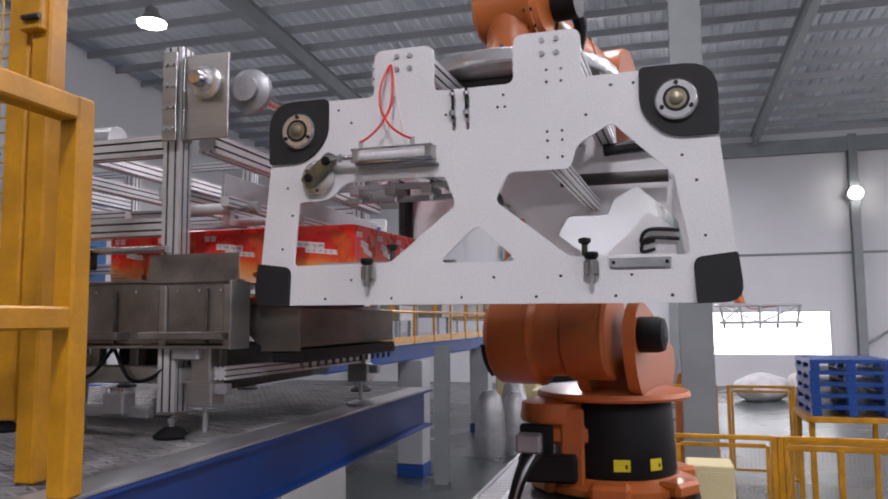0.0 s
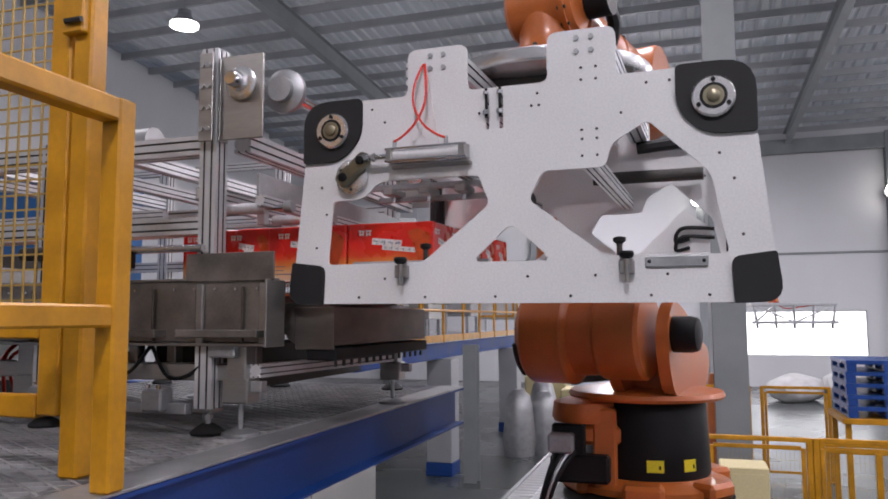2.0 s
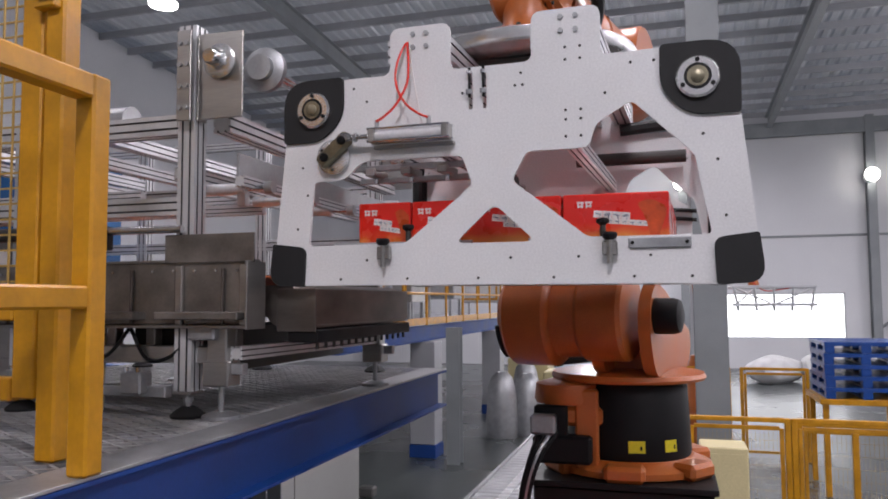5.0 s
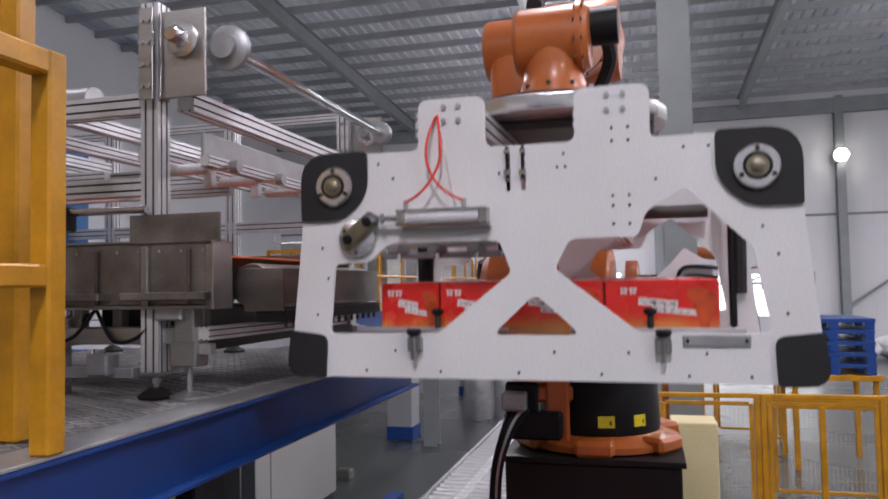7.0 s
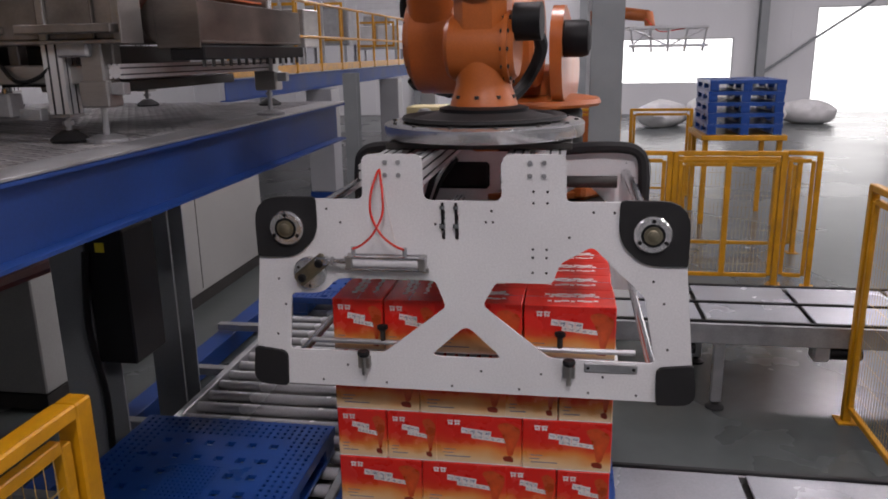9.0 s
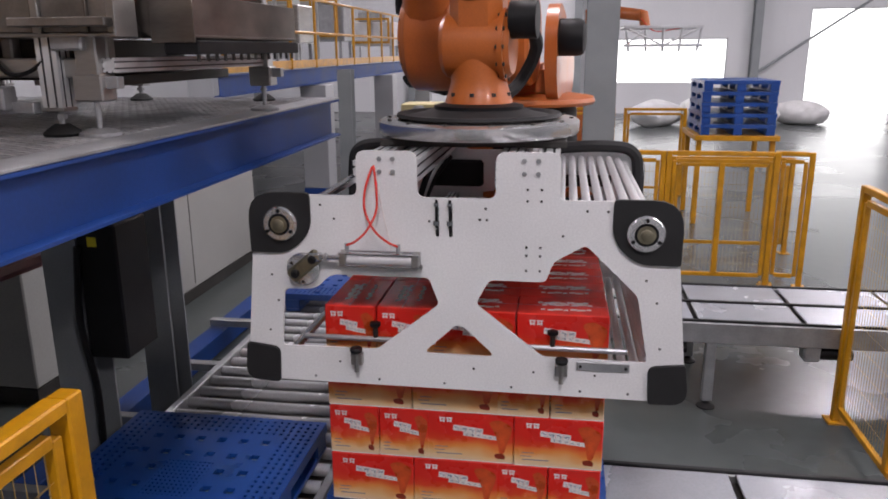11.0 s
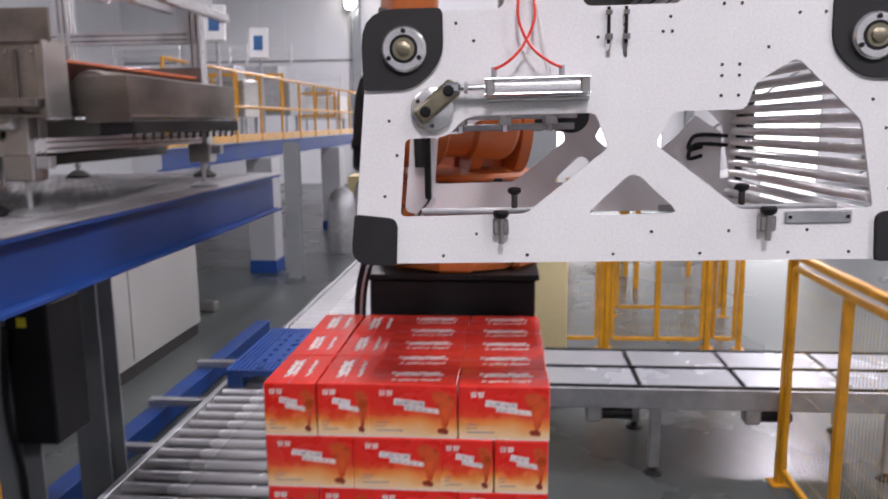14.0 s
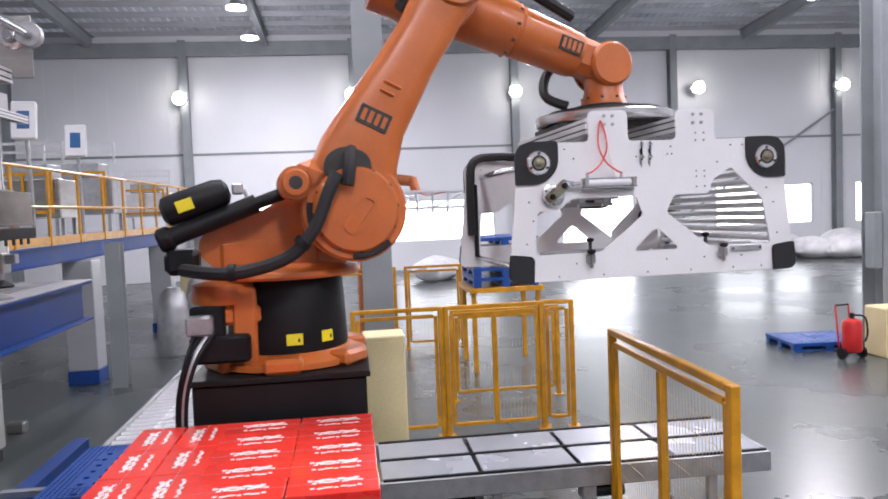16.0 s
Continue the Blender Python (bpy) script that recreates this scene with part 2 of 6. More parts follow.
def hbeam(bm, length, h, w, t=0.012, m=None):
    """A steel H section along +y."""
    m = m or Matrix()
    box(bm, (0, length / 2, h / 2 - t / 2), (w, length, t), 0, m)
    box(bm, (0, length / 2, -h / 2 + t / 2), (w, length, t), 0, m)
    box(bm, (0, length / 2, 0), (t * 0.8, length, h - 2 * t), 0, m)
    return bm


def profile_bar(bm, p, q, w=0.08, h=0.08):
    """A slotted aluminium profile from p to q: one extruded section, two grooves a face, their shade painted dark
    inside (1).
    """
    p, q = Vector(p), Vector(q)
    d = q - p
    turn = Matrix() if abs(d.normalized().z) > 0.9 else d.to_track_quat("Y", "Z").to_matrix().to_4x4() @ Matrix.Rotation(radians(-90), 4, "X")
    m = Matrix.Translation((p + q) / 2) @ turn
    a, g, deep = 0.5, 0.055, 0.10
    edge = [(-a, 0), (-0.22 - g, 0), (-0.22 - g, deep), (-0.22 + g, deep), (-0.22 + g, 0), (0.22 - g, 0), (0.22 - g, deep), (0.22 + g, deep), (0.22 + g, 0)]
    loop = []
    for k in range(4):
        r = Matrix.Rotation(k * math.pi / 2, 2)
        for u, v in edge:
            x, y = r @ Vector((u, -a + v))
            loop.append((x * w, y * h))
    lo = [bm.verts.new(m @ Vector((x, y, -d.length / 2))) for x, y in loop]
    hi = [bm.verts.new(m @ Vector((x, y, d.length / 2))) for x, y in loop]
    n = len(loop)
    for k in range(n):
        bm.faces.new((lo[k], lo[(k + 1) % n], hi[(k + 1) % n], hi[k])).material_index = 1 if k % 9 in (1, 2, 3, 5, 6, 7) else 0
    bm.faces.new(list(reversed(lo)))
    bm.faces.new(hi)
    return bm


def bm_new():
    return bmesh.new()


# ---- hall ----
def setting(name, bm, material, label, category, smooth=False):
    return tagged(part(name, bm, material, smooth=smooth), label, category, kind="structure")


setting("floor", box(bm_new(), (9, 8.5, -0.1), (52, 47, 0.2)), M_FLOOR, "glossy grey-green epoxy hall floor with reflections", "floor")
TOP = EAVES + 0.48
COLUMNS_X = [-12.7, -6.1, 0.45, 7.05, 13.9, 21.4, 28.0]


def wall_far():
    # far wall with a band of daylight windows and one tall gate opening
    y, t = HALL_Y1, 0.25
    holes = [(-5.6, -1.0, 1.2, 3.0), (1.9, 6.1, 1.2, 2.85), (9.0, 12.2, 0.0, 3.9), (15.9, 18.2, 1.25, 2.95), (18.55, 20.4, 1.25, 2.95), (22.45, 24.7, 1.2, 2.95)]
    bm, x = bm_new(), HALL_X0
    for a, b, z0, z1 in holes:
        box(bm, ((x + a) / 2, y + t / 2, TOP / 2), (a - x, t, TOP))
        if z0:
            box(bm, ((a + b) / 2, y + t / 2, z0 / 2), (b - a, t, z0))
        box(bm, ((a + b) / 2, y + t / 2, (z1 + TOP) / 2), (b - a, t, TOP - z1))
        x = b
    box(bm, ((x + HALL_X1) / 2, y + t / 2, TOP / 2), (HALL_X1 - x, t, TOP))
    wall = setting("wall_north", bm, M_WALLP, "white panelled far hall wall with bright windows", "wall")
    k = HALL_X0
    while k < HALL_X1:
        if not any(a - 0.1 < k < b + 0.1 for a, b, *_ in holes):
            part("panel_joint", box(bm_new(), (k, y - 0.006, EAVES / 2), (0.022, 0.012, EAVES)), M_WALLP, wall)
        k += 1.15
    part("trim_rail", box(bm_new(), ((HALL_X0 + HALL_X1) / 2, y - 0.02, 5.0), (HALL_X1 - HALL_X0, 0.04, 0.09), 0.01), M_STEEL, wall)
    for i, (a, b, z0, z1) in enumerate(holes):
        w = empty("window_%d" % (i + 1), pose((a + b) / 2, y, 0), "overexposed daylight opening in the far hall wall", "window", kind="structure")
        fr = bm_new()
        for sx in (-1, 1):
            box(fr, (sx * (b - a) / 2, 0.1, (z0 + z1) / 2), (0.08, 0.16, z1 - z0), 0.01)
        box(fr, (0, 0.1, z1), (b - a, 0.16, 0.08), 0.01)
        part("window_frame", fr, M_GALV, w)


wall_far()
bd = bm_new()
box(bd, (9, HALL_Y1 + 6, 4), (60, 0.05, 14))
tagged(part("backdrop", bd, M_DAY), "plain bright overcast daylight outside the hall", "backdrop", kind="structure")
setting("wall_west", box(bm_new(), (HALL_X0 - 0.13, 8.5, 6.3), (0.25, 45, 12.6)), M_WALLP, "pale panelled side wall of the hall", "wall")
setting("wall_east", box(bm_new(), (HALL_X1 + 0.13, 8.5, 6.3), (0.25, 45, 12.6)), M_WALLP, "pale panelled side wall of the hall", "wall")
setting("wall_south", box(bm_new(), (9, HALL_Y0 - 0.13, 6.3), (50, 0.25, 12.6)), M_WALLP, "pale panelled rear wall of the hall", "wall")


def roof_z(y):
    return EAVES + 0.35 + (HALL_Y1 - y) * 0.055


def roof():
    # ribbed sheet: a trapezoid section repeated along x
    bm = bm_new()
    y0, y1 = HALL_Y0 - 0.4, HALL_Y1 + 0.4
    xs, x = [], HALL_X0 - 0.4
    while x < HALL_X1 + 0.4:
        xs += [(x, 0), (x + 0.16, 0), (x + 0.2, 0.05), (x + 0.26, 0.05)]
        x += 0.3
    va = [bm.verts.new((px, y0, roof_z(y0) + 0.1 + pz)) for px, pz in xs]
    vb = [bm.verts.new((px, y1, roof_z(y1) + 0.1 + pz)) for px, pz in xs]
    for i in range(len(xs) - 1):
        bm.faces.new((va[i], va[i + 1], vb[i + 1], vb[i]))
    bmesh.ops.solidify(bm, geom=bm.faces[:], thickness=0.01)
    y = HALL_Y0 + 0.6
    while y < HALL_Y1:
        z = roof_z(y)
        box(bm, ((HALL_X0 + HALL_X1) / 2, y, z), (HALL_X1 - HALL_X0, 0.02, 0.2), 0, None, 1)
        box(bm, ((HALL_X0 + HALL_X1) / 2, y + 0.03, z - 0.09), (HALL_X1 - HALL_X0, 0.1, 0.015), 0, None, 1)
        y += 1.2
    tagged(part("ceiling", bm, [M_ROOF, M_STEELL]), "ribbed grey sheet roof on steel purlins", "ceiling", kind="structure")


M_STEELL = mat("pale_purlin_steel", (0.46, 0.47, 0.49), 0.45, 0.2, vary=0.08, scale=1.0)
roof()
for cx in COLUMNS_X[:-1]:
    slope = math.degrees(math.atan(-0.055))
    raf = part("roof_beam", hbeam(bm_new(), HALL_Y1 - HALL_Y0, 0.5, 0.22, 0.016), M_STEEL, m=pose(cx + 3.2, HALL_Y0, roof_z(HALL_Y0) - 0.38, slope))
    tagged(raf, "grey tapered steel rafter under the roof", "roof beam", "rafters", "structure")
    col = part("steel_column", hbeam(bm_new(), EAVES, 0.36, 0.3, 0.02, pose(0, 0, 0, 90)), M_STEEL, m=pose(cx, HALL_Y1 - 0.25, 0))
    tagged(col, "grey steel wall column of the hall", "column", "wall columns", "structure")
eb = box(bm_new(), (9, HALL_Y1 - 0.3, EAVES - 0.35), (50, 0.2, 0.55), 0.01)
tagged(part("eaves_beam", eb, M_STEEL), "grey steel eaves beam along the far wall", "beam", kind="structure")
for a, b in ((7.05, 13.9), (13.9, 21.4)):
    br = bm_new()
    rod(br, (a, HALL_Y1 - 0.3, 1.5), (b, HALL_Y1 - 0.3, 6.2), 0.05)
    tagged(part("wall_brace", br, M_STEEL), "thin diagonal steel brace on the far wall", "brace", "wall braces", "structure")


def bay_lamp(x, y, z):
    ob = empty("high_bay_lamp", pose(x, y, z), "lit round high-bay lamp in a grey housing, from a lamp grid continued out of view", "lamp", "high bay lamps")
    part("housing", turned(bm_new(), [(0.05, 0.34), (0.12, 0.3), (0.14, 0.18), (0.27, 0.05), (0.28, 0.03)]), M_GALV, ob, smooth=True)
    part("lens", turned(bm_new(), [(0.26, -0.02), (0.262, 0.028)]), M_LAMP, ob)
    part("hanger", rod(bm_new(), (0, 0, 0.33), (0, 0, roof_z(y) + 0.06 - z), 0.012), M_GALV, ob)
    return ob


def wall_lamp(x, z):
    ob = empty("wall_floodlight", pose(x, HALL_Y1 - 0.55, z), "lit round floodlight on a wall column", "lamp", "wall floodlights")
    part("housing", turned(bm_new(), [(0.1, 0.0), (0.24, -0.05), (0.26, -0.2)], pose(0, 0, 0, 90)), M_GALV, ob)
    part("lens", turned(bm_new(), [(0.25, -0.0), (0.25, 0.02)], pose(0, -0.0, 0, 90) @ pose(0, 0, 0.2)), M_LAMP, ob)
    part("bracket", box(bm_new(), (0, 0.28, 0), (0.06, 0.54, 0.06), 0.005), M_GALV, ob)


for cx in (-6.22, 0.36, 7.0, 14.85, 21.42):
    wall_lamp(cx, 7.12)
# lamp grid continued out of view; added lamps and powers fill the scene
for x, y, k in ((-9.2, 11.8, 1.0), (-2.8, 21.8, 1.2), (-2.9, 25.5, 1.2), (7.5, 20.0, 1.2), (14.0, 21.0, 1.2), (20.0, 18.0, 1.2), (-0.5, 5.2, 0.75), (5.5, 3.0, 0.6), (-6.0, 3.0, 0.2), (0.5, -4.0, 1.65), (7.0, -5.0, 1.6),
                (-6.0, -5.0, 0.4), (12.0, 5.0, 1.2), (15.0, 12.5, 1.4), (21.0, 6.0, 1.2), (18.0, -5.0, 1.0), (5.2, 9.8, 1.0), (26.0, 14.0, 1.2)):
    bay_lamp(x, y, 8.3)
    ceiling_area(x, y, 8.25, LAMP_W * k)

for x, y, w in ((0.36, 9.7, 0.42), (8.55, 11.05, 0.5)):
    c = part("steel_column", hbeam(bm_new(), 11.0, w, w * 0.9, 0.025, pose(0, 0, 0, 90)), M_STEEL, m=pose(x, y, 0))
    tagged(c, "tall grey steel column standing in the hall", "column", "hall columns", "structure")


# ---- cartons ----
CL, CW, CH = 0.345, 0.204, 0.2145


def carton_mesh():
    bm = bm_new()
    box(bm, (0, 0, CH / 2), (CL, CW, CH), 0.004)
    for f in bm.faces:
        f.material_index = 0 if f.normal.z > 0.5 or f.normal.z < -0.5 else 1
    bmesh.ops.recalc_face_normals(bm, faces=bm.faces)
    for f in bm.faces:
        f.material_index = 0 if abs(f.normal.z) > 0.5 else 1
    return bm


def carton_print():
    """Printed marks: plain bars for the lettering and a brown swirl, on every side and the top."""
    bm = bm_new()

    def face(m, w):
        k = w / CL

        def bar(x, z, a, b, mi, tilt=0.0):
            box(bm, (0, 0, 0), (a, 0.0012, b), 0, m @ pose(x, 0, z, 0, tilt, 0), mi)

        for a in (-0.33 * w, -0.33 * w + 0.028):
            bar(a, 0.186, 0.024, 0.006, 0), bar(a, 0.174, 0.020, 0.006, 0), bar(a - 0.007, 0.179, 0.005, 0.022, 0), bar(a + 0.006, 0.178, 0.005, 0.020, 0)
        for i in range(4):
            bar(-0.16 * w + i * 0.030 * k, 0.146 - i * 0.003, 0.029 * k, 0.024, 0, 6)
            bar(-0.16 * w + i * 0.030 * k, 0.147 - i * 0.003, 0.020 * k, 0.005 + 0.003 * (i % 2), 1, 18 - 26 * (i % 2)), bar(-0.145 * w + i * 0.030 * k, 0.140 - i * 0.003, 0.005 * k, 0.014, 1, 20 * (i % 2))
        for i in range(6):
            bar(-0.05 * w + i * 0.024 * k, 0.122 - i * 0.0024, 0.0235 * k, 0.018, 0, 6)
            bar(-0.05 * w + i * 0.024 * k, 0.1215 - i * 0.0024, 0.013 * k, 0.004, 1, -14 + 26 * (i % 2)), bar(-0.04 * w + i * 0.024 * k, 0.120 - i * 0.0024, 0.003 * k, 0.012, 1)
        # swirl: a leaning tapered stream and its foot
        pts = [(0.20 * w, 0.180), (0.34 * w, 0.192), (0.48 * w, 0.165), (0.47 * w, 0.13), (0.42 * w, 0.085), (0.39 * w, 0.045), (0.335 * w, 0.045), (0.315 * w, 0.09), (0.28 * w, 0.135)]
        vs = [bm.verts.new(m @ Vector((px, -0.0009, pz))) for px, pz in rounded(pts, 0.02 * k)]
        bm.faces.new(vs).material_index = 2
        pts = [(0.275 * w, 0.040), (0.29 * w, 0.022), (0.40 * w, 0.018), (0.405 * w, 0.034), (0.37 * w, 0.046), (0.32 * w, 0.044)]
        vs = [bm.verts.new(m @ Vector((px, -0.0012, pz))) for px, pz in rounded(pts, 0.01)]
        bm.faces.new(vs).material_index = 3
        bar(-0.25 * w, 0.030, 0.30 * w, 0.004, 1)
        bar(-0.36 * w, 0.045, 0.12 * w, 0.003, 1), bar(-0.34 * w, 0.060, 0.14 * w, 0.003, 1)
        bar(0, 0.004, w * 0.98, 0.004, 0)

    face(pose(0, -CW / 2, 0), CL), face(pose(0, CW / 2, 0, 0, 0, 180), CL)
    face(pose(CL / 2, 0, 0, 0, 0, 90), CW), face(pose(-CL / 2, 0, 0, 0, 0, -90), CW)
    for i in range(7):
        x, w = -0.085 + i * 0.029, 0.020 + 0.010 * (i % 3)
        box(bm, (x, 0.036 - 0.007 * (i % 2), CH), (w, 0.020, 0.0012), 0, pose(0, 0, 0, 0, 0, 3), 0)
        box(bm, (x + 0.014, 0.008 + 0.006 * (i % 2), CH), (w * 0.9, 0.015, 0.0012), 0, pose(0, 0, 0, 0, 0, 3), 0)
        box(bm, (x + 0.006, -0.044 - 0.006 * (i % 2), CH), (w * 0.8, 0.014, 0.0012), 0, pose(0, 0, 0, 0, 0, 3), 0)
    box(bm, (0, 0, CH), (CL * 0.995, 0.0016, 0.0010), 0, None, 1)
    return bm


carton = empty("carton", pose(0, 0, -5), "red and cream printed cardboard carton of a pallet layer", "carton", "cartons")
part("carton_body", carton_mesh(), [M_RED_LIT, M_SIDE], carton)
part("print", carton_print(), [M_PAPER, M_GREYPR, M_SWIRL, M_FOOT], carton, "white lettering bars and brown swirl print")


def layer_spots(flip):
    """Places of a layer's 16 cartons about its middle: two columns end on and two columns side on."""
    out, w, d = [], 1.10, 1.04
    for col in range(2):
        for r in range(3):
            x, y = -w / 2 + CW / 2 + 0.002 + col * (CW + 0.003), -d / 2 + CL / 2 + r * (CL + 0.002)
            out.append((-x if flip else x, y, 90))
    for col in range(2):
        for r in range(5):
            x, y = w / 2 - CL / 2 - col * (CL + 0.002), -d / 2 + CW / 2 + r * (CW + 0.005)
            out.append((-x if flip else x, y, 0))
    return out


STACK = (-0.452, 3.17)
PALLET_TOP = 0.672
rnd = random.Random(4)
layer_cartons = []
first = True
for level in range(4):
    for x, y, r in layer_spots(level % 2 == 0):
        jx, jy, jr = rnd.uniform(-0.0015, 0.0015), rnd.uniform(-0.003, 0.003), rnd.uniform(-0.5, 0.5)
        local = pose(x + jx, y + jy, 0, 0, 0, r + jr)
        if level < 3:
            copy_thing(carton, pose(STACK[0], STACK[1], PALLET_TOP + level * CH) @ local)
        else:
            one = carton if first else copy_thing(carton, Matrix())
            first = False
            layer_cartons.append((one, local))


# ---- pallets ----
def pallet(m, label, group=""):
    w, d, h = 1.0, 1.16, 0.15
    ob = empty("plastic_pallet", m, label, "pallet", group)
    bm = bm_new()
    # perforated deck: bars both ways round the holes
    rim = 0.17
    nx, ny = 26, 30
    for i in range(nx + 1):
        x = -w / 2 + 0.012 + i * (w - 0.024) / nx
        edge = abs(x) > w / 2 - rim
        if edge:
            box(bm, (x, 0, h - 0.012), (0.021, d, 0.02))
    for j in range(ny + 1):
        y = -d / 2 + 0.012 + j * (d - 0.024) / ny
        if abs(y) > d / 2 - rim:
            for i in range(nx + 1):
                x = -w / 2 + 0.012 + i * (w - 0.024) / nx
                if abs(x) <= w / 2 - rim:
                    box(bm, (x, y, h - 0.012), (0.021, 0.042, 0.0185))
            box(bm, (0, y, h - 0.0125), (w, 0.021, 0.019))
        else:
            for sx in (-1, 1):
                box(bm, (sx * (w / 2 - rim / 2), y, h - 0.0125), (rim, 0.021, 0.019))
    # the middle field with its square holes
    gw, gd = w - 2 * rim, d - 2 * rim
    cells = 6
    for j in range(cells):
        for i in range(cells):
            cx, cy = -gw / 2 + (i + 0.5) * gw / cells, -gd / 2 + (j + 0.5) * gd / cells
            a, b, hole = gw / cells, gd / cells, 0.042
            if 2 <= i <= 3 and 2 <= j <= 3:
                for k in range(5):
                    box(bm, (cx - a / 2 + (k + 0.5) * a / 5, cy, h - 0.012), (a * 0.1, b, 0.018))
                    box(bm, (cx, cy - b / 2 + (k + 0.5) * b / 5, h - 0.012), (a, b * 0.1, 0.018))
                continue
            box(bm, (cx - (a + hole) / 4, cy, h - 0.011), ((a - hole) / 2, b, 0.02))
            box(bm, (cx + (a + hole) / 4, cy, h - 0.011), ((a - hole) / 2, b, 0.02))
            box(bm, (cx, cy - (b + hole) / 4, h - 0.011), (hole, (b - hole) / 2, 0.02))
            box(bm, (cx, cy + (b + hole) / 4, h - 0.011), (hole, (b - hole) / 2, 0.02))
    part("deck", bm, M_PALLET, ob)
    rimb = bm_new()
    for sx in (-1, 1):
        box(rimb, (sx * (w / 2), 0, h - 0.028), (0.012, d + 0.012, 0.054), 0.003)
        box(rimb, (0, sx * (d / 2), h - 0.0275), (w - 0.012, 0.012, 0.052), 0.003)
    part("rim", rimb, M_PALLET, ob)
    for sx in (-1, 0, 1):
        part("runner", box(bm_new(), (sx * (w / 2 - 0.06), 0, 0.012), (0.12, d, 0.024), 0.005), M_PALLET, ob)
        for sy in (-1, 0, 1):
            part("foot_block", box(bm_new(), (sx * (w / 2 - 0.06), sy * (d / 2 - 0.07), 0.06), (0.12, 0.14, 0.08), 0.008), M_PALLET, ob)
    return ob


CONV_Z = 0.522
near_pallet = pallet(pose(-1.735, 2.70, CONV_Z), "empty blue perforated plastic pallet on the roller conveyor", "pallets")
copy_thing(near_pallet, pose(-1.69, 5.86, CONV_Z))
under = copy_thing(near_pallet, pose(STACK[0], STACK[1], CONV_Z, 0, 0, 90))
tagged(under, "blue plastic pallet under the stack of cartons")
for i in range(5):
    p = copy_thing(near_pallet, pose(2.36, 11.7, 1.3015 + i * 0.151, 0, 0, rnd.uniform(-1, 1)))
    tagged(p, "blue plastic pallet in a tall stack of empties")
p = copy_thing(near_pallet, pose(7.6, 11.5, 0.0, 0, 0, 84))
tagged(p, "blue plastic pallet lying on the hall floor")
for i in range(5):
    p = copy_thing(near_pallet, pose(20.5, 26.5, 0.151 * i, 0, 0, 3))
    tagged(p, "blue plastic pallet in a far stack on the floor")


